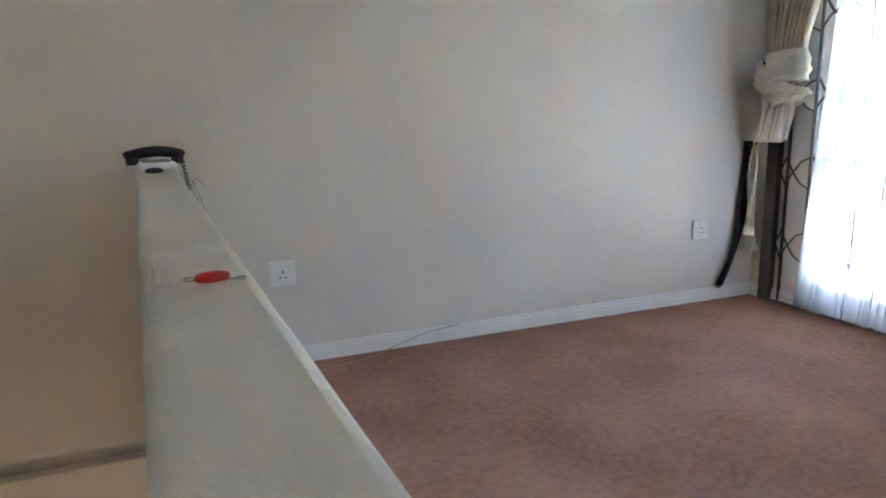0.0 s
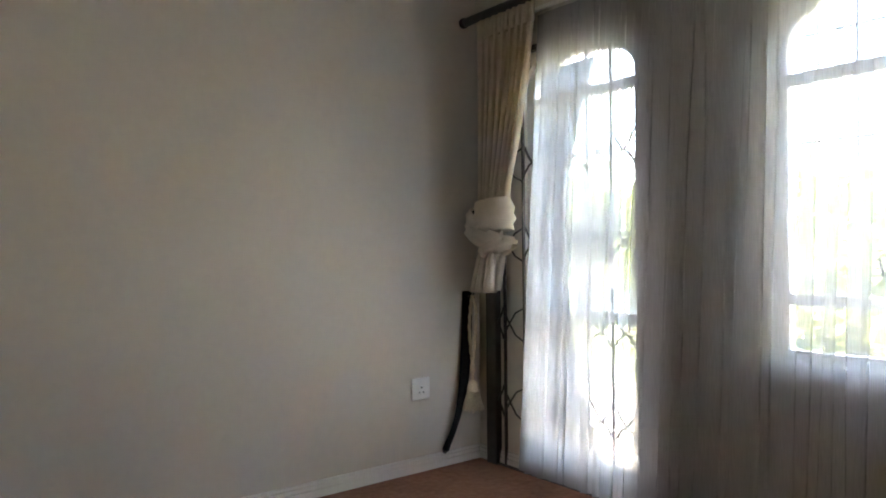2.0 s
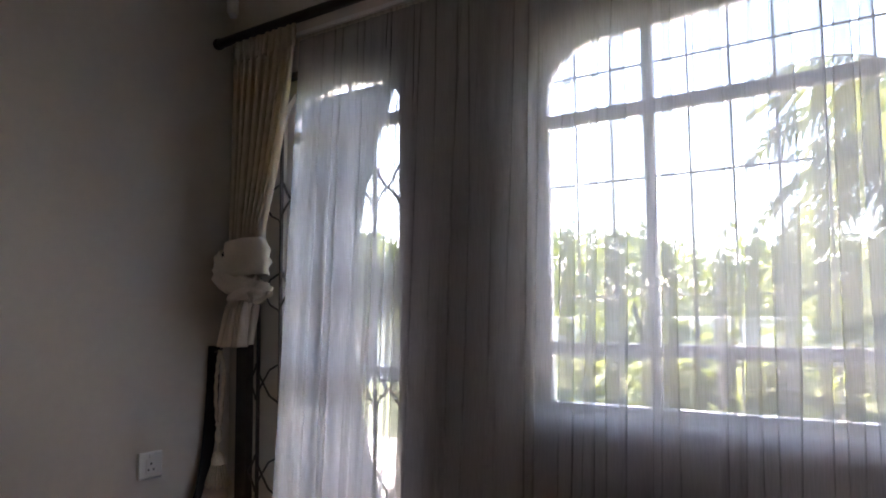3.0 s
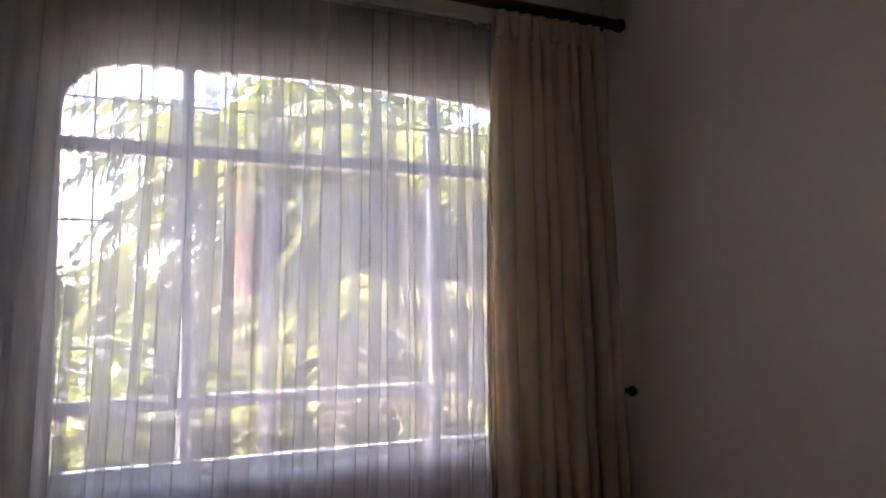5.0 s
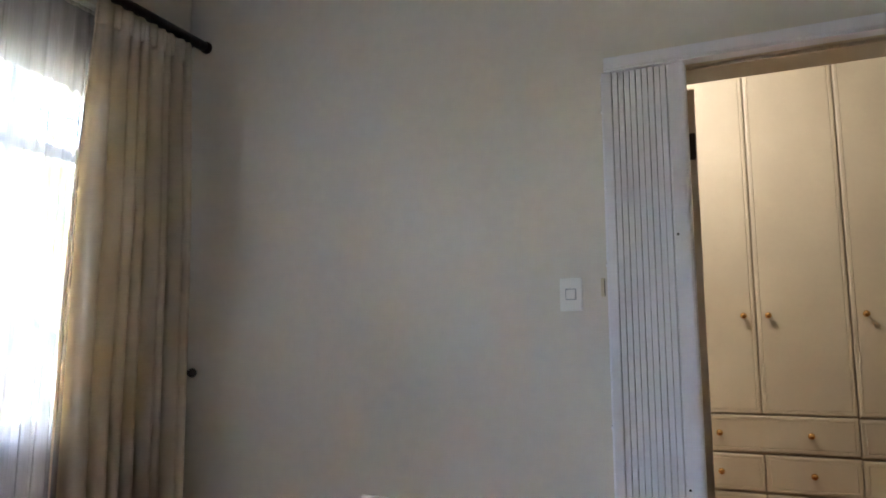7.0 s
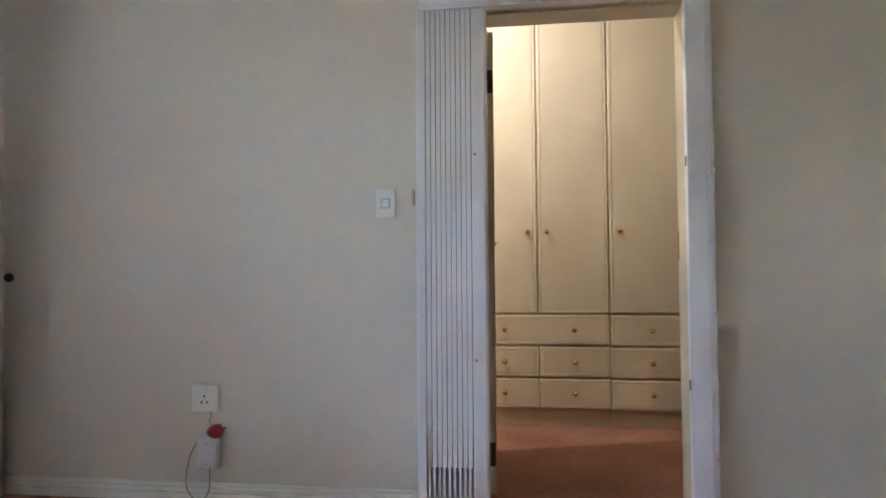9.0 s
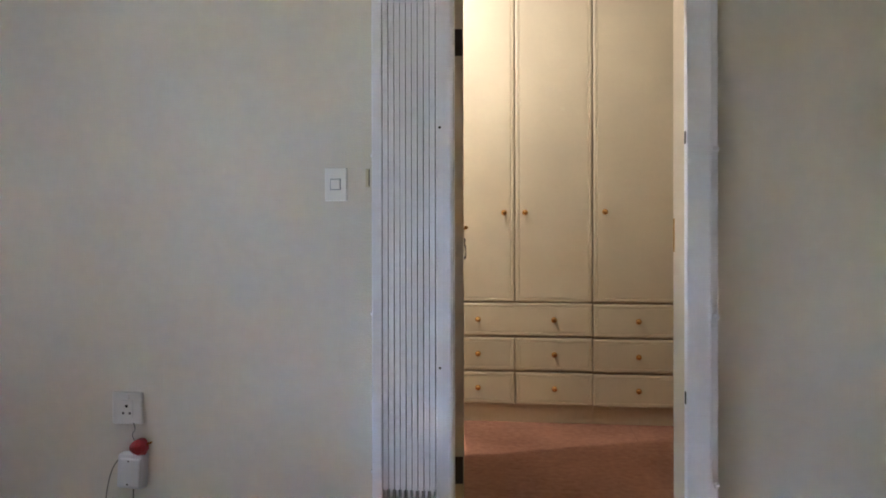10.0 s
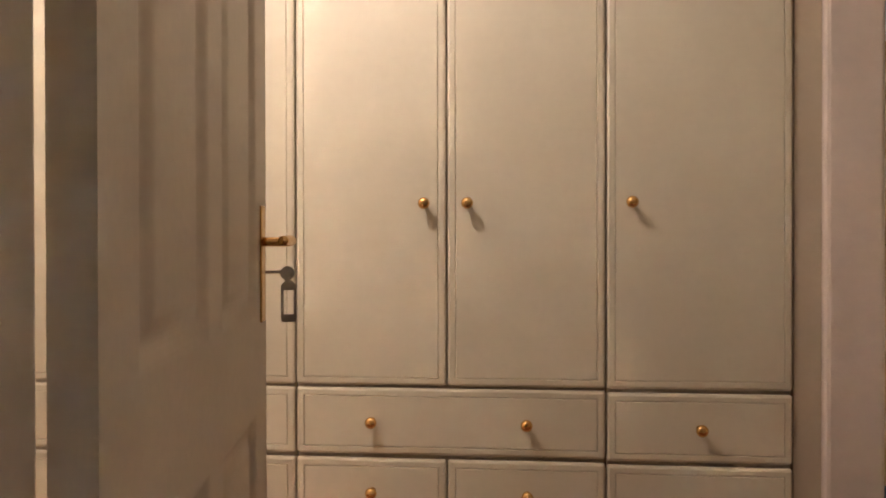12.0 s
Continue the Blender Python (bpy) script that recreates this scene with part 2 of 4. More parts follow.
def arched(u0, v0, u1, v1, r, rise=0.02, n=7):
    """A rectangle with rounded upper corners and a slightly cambered head."""
    pts = [(u0, v0), (u1, v0)]
    for cu, a0 in ((u1 - r, 0), (u0 + r, 90)):
        for i in range(n + 1):
            a = radians(a0 + 90 * i / n)
            pts.append((cu + r * math.cos(a), v1 - r * 0.85 + r * 0.85 * math.sin(a)))
        if a0 == 0:
            mid = (u0 + u1) / 2
            pts.append((mid, v1 + rise))
    return pts


def part(name, bm, mat, parent, label="", smooth=False):
    ob = new(name, mesh_of(bm, mat, smooth))
    ob.parent = parent
    if label:
        tagged(ob, label)
    return ob


def thing(name, label, category, bm=None, mat=None, group="", kind="", at=None, smooth=False):
    ob = new(name, mesh_of(bm, mat, smooth) if bm else None)
    if at is not None:
        ob.matrix_world = at
    return tagged(ob, label, category, group, kind)


def setting(name, bm, mat, label="", category="", smooth=False):
    return thing(name, label or name.replace("_", " "), category or name.split("_")[0], bm, mat, kind="structure", smooth=smooth)


# ---- the large structure ----
H = 2.78            # room height
YD = -3.83          # inner face of the wall with the folding door
YC = -4.02          # its corridor face
YW = -5.50          # wardrobe fronts
PX0, PX1, PY = -3.316, -3.470, -2.835   # parapet faces and near end

floor_bm = sheet([(0.25, 0.15), (PX1, 0.15), (PX1, PY), (-4.62, PY), (-4.62, YC), (-3.08, YC), (-3.08, -6.3), (-0.4, -6.3), (-0.4, YC), (0.25, YC)], [], lambda u, v, d: (u, v, -d), 0.25)
floor = setting("floor", floor_bm, CARPET, "worn terracotta short-pile carpet over the whole floor", "floor")
corridor_west = setting("floor_corridor", box((-5.2, -6.15, -0.25), (-3.082, YC - 0.002, -0.001)), CARPET, "terracotta carpet in the passage beside the wardrobes", "floor")
setting("ceiling", box((-4.8, YC, H), (0.25, 0.2, H + 0.15)), CEIL, "plain white plaster ceiling", "ceiling")
setting("ceiling_corridor", box((-5.2, -6.3, H - 0.03), (0.0, YC - 0.002, H + 0.12)), CEIL, "plain white passage ceiling", "ceiling")

north = setting("wall_north", box((-4.8, 0.0, -2.9), (0.25, 0.2, H)), PLASTER, "cream plaster wall with faint marks", "wall")
DOOR_HOLE = arched(-1.13, -0.02, -0.37, 2.19, 0.20)
WIN_HOLE = arched(-3.462, 0.745, -1.700, 2.15, 0.22)
east_bm = sheet(rect(-6.3, -0.25, -0.002, H), [DOOR_HOLE, WIN_HOLE], lambda u, v, d: (d, u, v), 0.15)
setting("wall_east", east_bm, PLASTER, "cream plaster wall with arched door and arched window", "wall")
south_bm = sheet(rect(-4.8, -0.25, -0.002, H), [rect(-3.105, -0.02, -2.170, 2.085)], lambda u, v, d: (u, YD - d, v), YD - YC)
setting("wall_south", south_bm, PLASTER, "cream plaster wall around the doorway", "wall")
setting("wall_west", box((-4.8, YC, -2.9), (-4.62, -0.002, H)), PLASTER, "plain cream stairwell wall", "wall")
setting("floor_lower", box((-4.8, -4.1, -2.95), (0.0, 0.0, -2.75)), CARPET, "carpeted floor at the foot of the stairs", "floor")
setting("wall_stairwell", box((-4.6, PY, -2.75), (PX1, PY + 0.08, -0.255)), PLASTER, "plain wall below the landing", "wall")
setting("wall_underfloor", box((PX1, PY + 0.081, -2.75), (PX1 + 0.08, -0.002, -0.255)), PLASTER, "plain wall below the parapet", "wall")
ledge_bm = box((-4.61, -0.07, -2.74), (PX1 - 0.005, -0.003, -0.298), 0.006)
setting("wall_ledge", ledge_bm, PLASTER, "cream plaster ledge in the stairwell", "ledge")

# parapet beside the stairs: rounded top, skewed in plan
def parapet(name, a, b, width, z0, z1, label):
    a, b = Vector((*a, 0)), Vector((*b, 0))
    d = (b - a).normalized()
    n = Vector((-d.y, d.x, 0))
    bm = bmesh.new()
    prof = [(0, z0), (0, z1 - 0.018)] + [(0.018 - 0.018 * math.cos(radians(t)), z1 - 0.018 + 0.018 * math.sin(radians(t))) for t in (30, 60, 90)]
    prof += [(width - p, z) for p, z in prof[::-1]]
    steps = 60
    rings = []
    for i in range(steps + 1):
        c = a.lerp(b, i / steps)
        rings.append([])
        for p, z in prof:
            w = noise.noise(Vector((i * 0.35, p * 9, z * 2))) * 0.0035
            rings[-1].append(bm.verts.new(c + n * (p + w) + Vector((0, 0, z + (w if z > 0.5 else 0)))))
    for r0, r1 in zip(rings, rings[1:]):
        for k in range(len(prof) - 1):
            bm.faces.new((r0[k], r0[k + 1], r1[k + 1], r1[k]))
    bm.faces.new(rings[0])
    bm.faces.new(rings[-1][::-1])
    return setting(name, bm, PLASTER_ROUGH, label, "parapet", smooth=False)


PARAPET_Z = 0.945
parapet("wall_parapet", (PX0, PY), (PX0, -0.004), PX0 - PX1, -0.25, PARAPET_Z, "low rough-plastered parapet wall beside the stairwell")

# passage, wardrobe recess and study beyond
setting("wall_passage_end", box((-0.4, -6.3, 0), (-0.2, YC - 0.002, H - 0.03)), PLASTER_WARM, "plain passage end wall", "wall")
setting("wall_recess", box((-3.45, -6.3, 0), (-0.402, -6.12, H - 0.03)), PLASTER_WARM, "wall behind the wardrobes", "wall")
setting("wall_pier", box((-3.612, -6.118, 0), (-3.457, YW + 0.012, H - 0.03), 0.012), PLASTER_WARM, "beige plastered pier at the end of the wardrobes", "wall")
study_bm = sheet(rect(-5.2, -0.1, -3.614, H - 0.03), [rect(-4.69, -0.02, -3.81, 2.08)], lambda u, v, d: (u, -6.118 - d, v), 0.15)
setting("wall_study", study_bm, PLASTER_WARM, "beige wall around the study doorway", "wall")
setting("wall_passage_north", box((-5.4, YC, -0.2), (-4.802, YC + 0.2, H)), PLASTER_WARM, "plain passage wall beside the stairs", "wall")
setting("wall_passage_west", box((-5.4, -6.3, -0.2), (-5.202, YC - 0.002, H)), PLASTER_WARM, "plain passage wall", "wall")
setting("floor_study", box((-7.5, -9.4, -0.2), (-2.5, -6.152, 0.004)), BLUE_CARPET, "dark navy study carpet", "floor")
setting("wall_study_back", box((-7.5, -9.4, 0.006), (-2.5, -9.25, 2.6)), CEIL, "white study wall", "wall")
setting("wall_study_side", sheet(rect(-9.4, 0, -6.12, 2.6), [rect(-9.0, 0.55, -6.6, 2.3)], lambda u, v, d: (-7.502 - d, u, v), 0.148), CEIL, "white study side wall with a window opening", "wall")
setting("wall_study_front", box((-7.5, -6.268, 0.006), (-5.202, -6.118, 2.75)), CEIL, "white study front wall", "wall")
setting("wall_study_lintel", box((-5.2, -6.30, 2.6), (-2.36, -6.269, 2.75)), CEIL, "strip of wall above the study doorway", "wall")
setting("wall_study_corner", box((-3.80, -6.302, 0.006), (-2.36, -6.27, 2.599)), CEIL, "white study wall behind the wardrobes", "wall")
setting("wall_study_inner", box((-2.5, -9.4, 0), (-2.35, -6.302, 2.6)), CEIL, "white study inner wall", "wall")
setting("ceiling_study", box((-7.65, -9.4, 2.6), (-2.35, -6.302, 2.7)), CEIL, "white study ceiling", "ceiling")


def baseboard(name, a, b, inward, height=0.078):
    """A moulded skirting from a to b, its face towards inward."""
    a, b, n = Vector((*a, 0)), Vector((*b, 0)), Vector((*inward, 0))
    prof = [(0.0, 0), (0.019, 0), (0.019, height * 0.46), (0.009, height * 0.50), (0.009, height * 0.56), (0.018, height * 0.60), (0.018, height * 0.74), (0.008, height * 0.79), (0.008, height * 0.85), (0.013, height * 0.89), (0.012, height * 0.97), (0.0, height)]
    bm = bmesh.new()
    ends = [[bm.verts.new(p + n * t + Vector((0, 0, z + 0.001))) for t, z in prof] for p in (a, b)]
    for k in range(len(prof) - 1):
        bm.faces.new((ends[0][k], ends[0][k + 1], ends[1][k + 1], ends[1][k]))
    bm.faces.new(ends[0])
    bm.faces.new(ends[1][::-1])
    return setting(name, bm, WHITE_TRIM, "moulded cream-white skirting board along the wall", "skirting")


baseboard("baseboard_north", (PX0 + 0.001, -0.001), (-0.019, -0.001), (0, -1))
baseboard("baseboard_east_corner", (-0.001, -0.001), (-0.001, -0.365), (-1, 0))
baseboard("baseboard_east", (-0.001, -1.135), (-0.001, YD + 0.001), (-1, 0))
baseboard("baseboard_south", (-0.019, YD + 0.001), (-1.968, YD + 0.001), (0, 1))
baseboard("baseboard_south_west", (-3.13, YD + 0.001), (-4.618, YD + 0.001), (0, 1), 0.062)

# ---- window and glazed door ----
def arch_frame(name, parent, hole, inset, w, x0, x1, mat):
    """A frame that follows an arched hole."""
    cu = sum(p[0] for p in hole) / len(hole)
    lo, hi = min(p[0] for p in hole), max(p[0] for p in hole)
    zl, zh = min(p[1] for p in hole), max(p[1] for p in hole)

    def shrink(d):
        out = []
        for u, v in hole:
            uu = lo + d + (u - lo) * (hi - lo - 2 * d) / (hi - lo)
            vv = zl + d + (v - zl) * (zh - zl - 2 * d) / (zh - zl)
            out.append((uu, vv))
        return out
    bm = sheet(shrink(inset), [shrink(inset + w)], lambda u, v, d: (x0 + d, u, v), x1 - x0)
    return part(name, bm, mat, parent)


win = thing("window_1", "arched white steel window with burglar bars behind voile", "window", kind="structure")
arch_frame("window_frame", win, WIN_HOLE, 0.0, 0.035, 0.075, 0.12, FRAME_WHITE)
M1, M2 = -2.126, -3.036
for y in (M1, M2):
    part("mullion", box((0.07, y - 0.014, 0.778), (0.118, y + 0.014, 2.115), 0.004), FRAME_WHITE, win)
for y0, y1 in ((-3.428, M2 - 0.015), (M2 + 0.015, M1 - 0.015), (M1 + 0.015, -1.734)):
    part("transom", box((0.072, y0, 1.805), (0.116, y1, 1.85), 0.004), FRAME_WHITE, win)
    part("lower_rail", box((0.073, y0, 0.955), (0.115, y1, 0.998), 0.004), FRAME_WHITE, win)
    for z0, z1 in ((0.78, 0.955), (0.998, 1.805)):
        p = part("pane", box((0.093, y0, z0), (0.096, y1, z1)), GLASS, win)
        p.visible_shadow = False
p = part("pane", sheet(arched(-3.42, 1.85, -1.742, 2.11, 0.19), [], lambda u, v, d: (0.093 + d, u, v), 0.003), GLASS, win)
p.visible_shadow = False
part("window_sill", box((-0.03, -3.48, 0.722), (0.074, -1.685, 0.744), 0.006), WHITE_TRIM, win)
for y in (M1 + 0.03, M2 - 0.03):
    part("window_stay", tube([(0.06, y, 1.0), (0.045, y + 0.012, 1.07), (0.05, y + 0.03, 1.14)], 0.006), IRON, win, "dark curved casement stay")
for z in (1.165, 1.585, 2.0):
    part("burglar_bar", tube([(0.135, -3.46, z), (0.135, -1.702, z)], 0.0045, 6), BAR, win)
for k in range(12):
    y = -1.83 - k * 0.14
    part("burglar_bar", tube([(0.142, y, 0.746), (0.142, y, 2.14)], 0.0045, 6), BAR, win)

dr = thing("door_1", "arched white glazed garden door with a transom", "door", kind="structure")
arch_frame("door_frame", dr, DOOR_HOLE, 0.0, 0.05, 0.03, 0.085, FRAME_WHITE)
part("transom", box((0.035, -1.085, 1.935), (0.080, -0.415, 1.985), 0.004), FRAME_WHITE, dr)
part("lock_rail", box((0.035, -1.085, 0.85), (0.080, -0.415, 0.88), 0.004), FRAME_WHITE, dr)
part("bottom_rail", box((0.035, -1.085, 0.045), (0.080, -0.415, 0.14), 0.004), FRAME_WHITE, dr)
for z0, z1 in ((0.14, 0.85), (0.88, 1.935), (1.985, 2.13)):
    p = part("pane", box((0.055, -1.06 if z1 > 2 else -1.082, z0), (0.058, -0.44 if z1 > 2 else -0.418, z1)), GLASS, dr)
    p.visible_shadow = False
part("threshold", box((0.0, -1.13, 0.0), (0.148, -0.37, 0.03), 0.005), FRAME_WHITE, dr)

# ---- folding trellis gate inside the door ----
gate = thing("trellis_gate", "brown steel folding security gate in front of the garden door", "security gate")
part("post", box((-0.045, -0.185, 0.0), (-0.002, -0.105, 2.25), 0.004), IRON, gate)
part("top_track", box((-0.04, -1.16, 2.22), (-0.003, -0.186, 2.25), 0.003), IRON, gate)
part("bottom_track", box((-0.035, -1.16, 0.001), (-0.002, -0.186, 0.012), 0.003), IRON, gate)
part("lock_stile", box((-0.035, -1.165, 0.013), (-0.003, -1.125, 2.219), 0.003), IRON, gate)
bars_y = [-0.235, -0.385, -0.53, -0.675, -0.82, -0.965, -1.11]
for y in bars_y:
    part("upright", box((-0.026, y - 0.006, 0.013), (-0.010, y + 0.006, 2.219), 0.002), IRON, gate)
for z in (0.36, 0.785, 1.21, 1.635):
    for a, b in zip(bars_y[1:], bars_y[2:]):
        for s in (1, -1):
            pts = [(-0.03 if s > 0 else -0.007, a + (b - a) * t, z + s * 0.095 * math.copysign(abs(2 * t - 1) ** 1.5, 2 * t - 1)) for t in [i / 8 for i in range(9)]]
            part("lattice_arm", tube(pts, 0.006, 6, squash=(0.5, 1.3)), IRON, gate)
    # folded diamond beside the post
    for sy in (1, -1):
        for sz in (1, -1):
            pts = [(-0.03, -0.235 + sy * 0.048 * (1 - t) ** 1.3, z + sz * 0.085 * t ** 1.1) for t in (0, 0.25, 0.5, 0.75, 1)]
            part("lattice_arm", tube(pts, 0.0055, 6), IRON, gate)
    part("lattice_arm", tube([(-0.031, -0.283, z), (-0.031, -0.33, z + 0.06), (-0.031, -0.385, z + 0.085)], 0.005, 6), IRON, gate)
    part("lattice_arm", tube([(-0.031, -0.283, z), (-0.031, -0.33, z - 0.06), (-0.031, -0.385, z - 0.085)], 0.005, 6), IRON, gate)

# ---- curtain rod, track and curtains ----
rod = thing("curtain_rod", "dark mahogany wooden curtain pole along the window wall", "curtain rod")
ROD_Z = 2.46
part("pole", lathe([(0.024, 0), (0.024, 3.75)], 20, Matrix.Translation((-0.125, -0.045, ROD_Z)) @ Matrix.Rotation(radians(90), 4, "X")), ROD, rod, smooth=True)
for y, s in ((-0.02, 1), (-3.822, -1)):
    part("finial", lathe([(0.020, 0), (0.028, 0.004), (0.029, 0.02), (0.025, 0.027)], 20, Matrix.Translation((-0.125, y - s * 0.026, ROD_Z)) @ Matrix.Rotation(radians(-90 * s), 4, "X")), ROD, rod, smooth=True)
for y in (-0.12, -1.9, -3.74):
    part("bracket", box((-0.10, y - 0.012, ROD_Z - 0.02), (-0.001, y + 0.012, ROD_Z + 0.012), 0.003), ROD, rod)
rail = thing("curtain_track", "thin white curtain track below the pole", "curtain track", box((-0.075, -3.75, 2.40), (-0.055, -0.10, 2.42), 0.003), WHITE_TRIM)
part("end_stop", box((-0.078, -0.12, 2.397), (-0.052, -0.099, 2.423), 0.002), WHITE_TRIM, rail)
for y in (-0.3, -1.2, -2.1, -3.0):
    part("bracket", box((-0.066, y - 0.01, 2.42), (-0.001, y + 0.01, 2.43)), WHITE_TRIM, rail)


def folded(y_of, x0, z_top, z_bot, folds, amp, rng, rows=26, per=10, lap=0.55, flare=1.0, scallop=0.0, top_scallop=0.0):
    """A hanging cloth: y_of(u, f) gives its run along the wall for u across and f down."""
    bm = bmesh.new()
    n = folds * per
    ph, acc = [], 0.0
    for i in range(n + 1):
        ph.append(acc)
        acc += 2 * math.pi / per * rng[int(i / per) % len(rng)]
    scale = folds * 2 * math.pi / ph[-1]
    grid = []
    for j in range(rows + 1):
        f = j / rows
        row = []
        for i in range(n + 1):
            u = i / n
            p = ph[i] * scale
            k = 0.35 + 0.65 * min(1.0, f * 3) * flare
            a = amp * k * (0.75 + 0.5 * rng[(int(p / 6.283) * 7) % len(rng)] - 0.25)
            w = 0.35 * math.sin(p * 0.37 + f * 2.2)
            y = y_of(u, f) + lap * a * math.sin(2 * p + 0.7 + w)
            x = x0 + a * math.sin(p + w + 0.5 * f)
            z = z_top + (z_bot - z_top) * f
            if scallop and j == rows:
                z += scallop * abs(math.sin(p * 0.5))
            if top_scallop and j == 0:
                z += top_scallop * abs(math.sin(p * 0.5))
            row.append(bm.verts.new((x, y, z)))
        grid.append(row)
    for a, b in zip(grid, grid[1:]):
        for i in range(n):
            bm.faces.new((a[i], a[i + 1], b[i + 1], b[i]))
    return bm


rnd = random.Random(5)
RNG = [rnd.uniform(0.55, 1.6) for _ in range(41)]
sheer = thing("sheer_curtain", "full-length white voile curtain hanging in soft folds", "curtain")


def sheer_y(u, f):
    left = -0.56 + 0.17 * f
    return left + (-3.36 - left) * u


def pleats(y_of, x0, z_top, z_bot, seed, rows=20):
    """Voile in flat runs and flattened folds: at each fold the cloth doubles back on itself."""
    rg = random.Random(seed)
    folds, u = [], 0.0
    while u < 1.0:
        w = rg.choice((0.010, 0.014, 0.018, 0.024, 0.030, 0.036)) * rg.uniform(0.8, 1.2)
        folds.append((u, min(1.0, u + w), (rg.uniform(0.08, 0.2) if rg.random() < 0.38 else rg.uniform(0.5, 1.0)) * min(w, 0.021), rg.uniform(0, 6.28), rg.choice((1, 1, -1)), rg.uniform(0.6, 1.3)))
        u += w
    grid, bm = [], bmesh.new()
    for j in range(rows + 1):
        f = j / rows
        row = []
        for u0, u1, o, ph, sg, am in folds:
            sway = 0.0035 * math.sin(ph + 2.1 * f)
            oo = o * (0.45 + 0.55 * min(1.0, 3 * f)) * (1 + 0.35 * math.sin(ph * 1.7 + 3.0 * f))
            a = u0 + sway
            b = u1 - 0.35 * (u1 - u0) + sway
            dx = 0.011 * am * (0.4 + 0.6 * min(1.0, 2.5 * f))
            for q, x in ((a, 0.0), (a * 0.5 + b * 0.5, sg * dx * 0.5), (b + oo * 0.4, sg * dx * 0.2), (b + oo * 0.55, -sg * dx * 0.5), (b + oo * 0.4, -sg * dx), (b - oo * 0.4, -sg * dx * 1.2), (b - oo * 0.55, -sg * dx * 1.6), (b - oo * 0.4, -sg * dx * 2.0)):
                row.append(bm.verts.new((x0 + x, y_of(q, f), z_top + (z_bot - z_top) * f)))
        grid.append(row)
    for a, b in zip(grid, grid[1:]):
        for i in range(len(a) - 1):
            bm.faces.new((a[i], a[i + 1], b[i + 1], b[i]))
    return bm


part("cloth", pleats(sheer_y, -0.082, 2.37, 0.03, 27), SHEER, sheer, smooth=True)
part("heading", folded(lambda u, f: -0.56 - 2.80 * u, -0.064, 2.397, 2.32, 96, 0.007, RNG, 3, 6, 0.3), SHEER_BAND, sheer, "gathered opaque heading tape", smooth=True)
part("hem", folded(lambda u, f: sheer_y(u, 1.0), -0.056, 0.20, 0.028, 34, 0.008, RNG, 3, 12, 0.5, 1.0, 0.0, 0.022), HEM, sheer, "doubled embroidered hem", smooth=True)


def thick(ob, t):
    md = ob.modifiers.new("thickness", "SOLIDIFY")
    md.thickness = t
    return ob


RNG2 = [rnd.uniform(0.7, 1.4) for _ in range(17)]
drape = thing("drape", "cream cotton drape tied up in a loose knot", "curtain", group="cream drapes")


def left_y(u, f):
    t = min(1, f * 1.15)
    lo = -0.150 + 0.01 * f - 0.01 * t
    hi = -0.585 + 0.20 * t ** 1.5
    return lo + (hi - lo) * u


thick(part("cloth", folded(left_y, -0.125, 2.43, 1.37, 8, 0.026, RNG2, 20, 10, 0.25, 0.9), CREAM, drape, smooth=True), 0.004)
thick(part("heading", folded(lambda u, f: -0.145 - 0.44 * u, -0.128, 2.437, 2.33, 9, 0.02, RNG2, 3, 10, 0.2, 0.8), CREAM, drape, "pinch-pleated heading", smooth=True), 0.005)


def wrap(cy, cz, ry, rx, hz, tilt, turn=0.0, wob=0.0):
    """A flat band of cloth wound round the knot."""
    bm = bmesh.new()
    n, rows = 40, 7
    m = Matrix.Translation((-0.13, cy, cz)) @ Euler((tilt, turn, 0)).to_matrix().to_4x4()
    g = []
    for j in range(rows):
        f = j / (rows - 1) * 2 - 1
        bulge = 1 - 0.14 * f * f
        g.append([])
        for i in range(n):
            a = 2 * math.pi * i / n
            c = 0.008 * math.sin(3.4 * f * math.pi + a * 1.0) + wob * math.sin(a * 3 + f * 2)
            g[-1].append(bm.verts.new(m @ Vector(((rx * bulge + c) * math.cos(a), (ry * bulge + c) * math.sin(a), f * hz))))
    for a, b in zip(g, g[1:]):
        for i in range(n):
            bm.faces.new((a[i], a[(i + 1) % n], b[(i + 1) % n], b[i]))
    return bm


thick(part("knot_band", wrap(-0.275, 1.365, 0.135, 0.085, 0.085, radians(-6)), CREAM_KNOT, drape, smooth=True), 0.008)
thick(part("knot_band", wrap(-0.21, 1.265, 0.155, 0.088, 0.055, radians(24), 0.1, 0.006), CREAM_KNOT, drape, smooth=True), 0.008)
thick(part("knot_band", wrap(-0.20, 1.315, 0.135, 0.078, 0.04, radians(38), -0.1, 0.005), CREAM_KNOT, drape, smooth=True), 0.008)
thick(part("knot_band", wrap(-0.28, 1.195, 0.095, 0.075, 0.04, radians(-20), 0.1, 0.005), CREAM_KNOT, drape, smooth=True), 0.007)
thick(part("tail", folded(lambda u, f: (-0.185 + 0.085 * f) + (-0.325 + 0.205 - 0.02 * f - 0.03 * f) * 1.0 * u, -0.135, 1.22, 0.955, 5, 0.034, RNG2, 10, 10, 0.3, 1.1), CREAM_KNOT, drape, smooth=True), 0.004)
thick(part("tail_back", folded(lambda u, f: (-0.185 + 0.075 * f) + (-0.14 - 0.02 * f) * u, -0.085, 1.22, 0.965, 4, 0.03, RNG2, 8, 10, 0.3, 1.1), CREAM_KNOT, drape, smooth=True), 0.004)
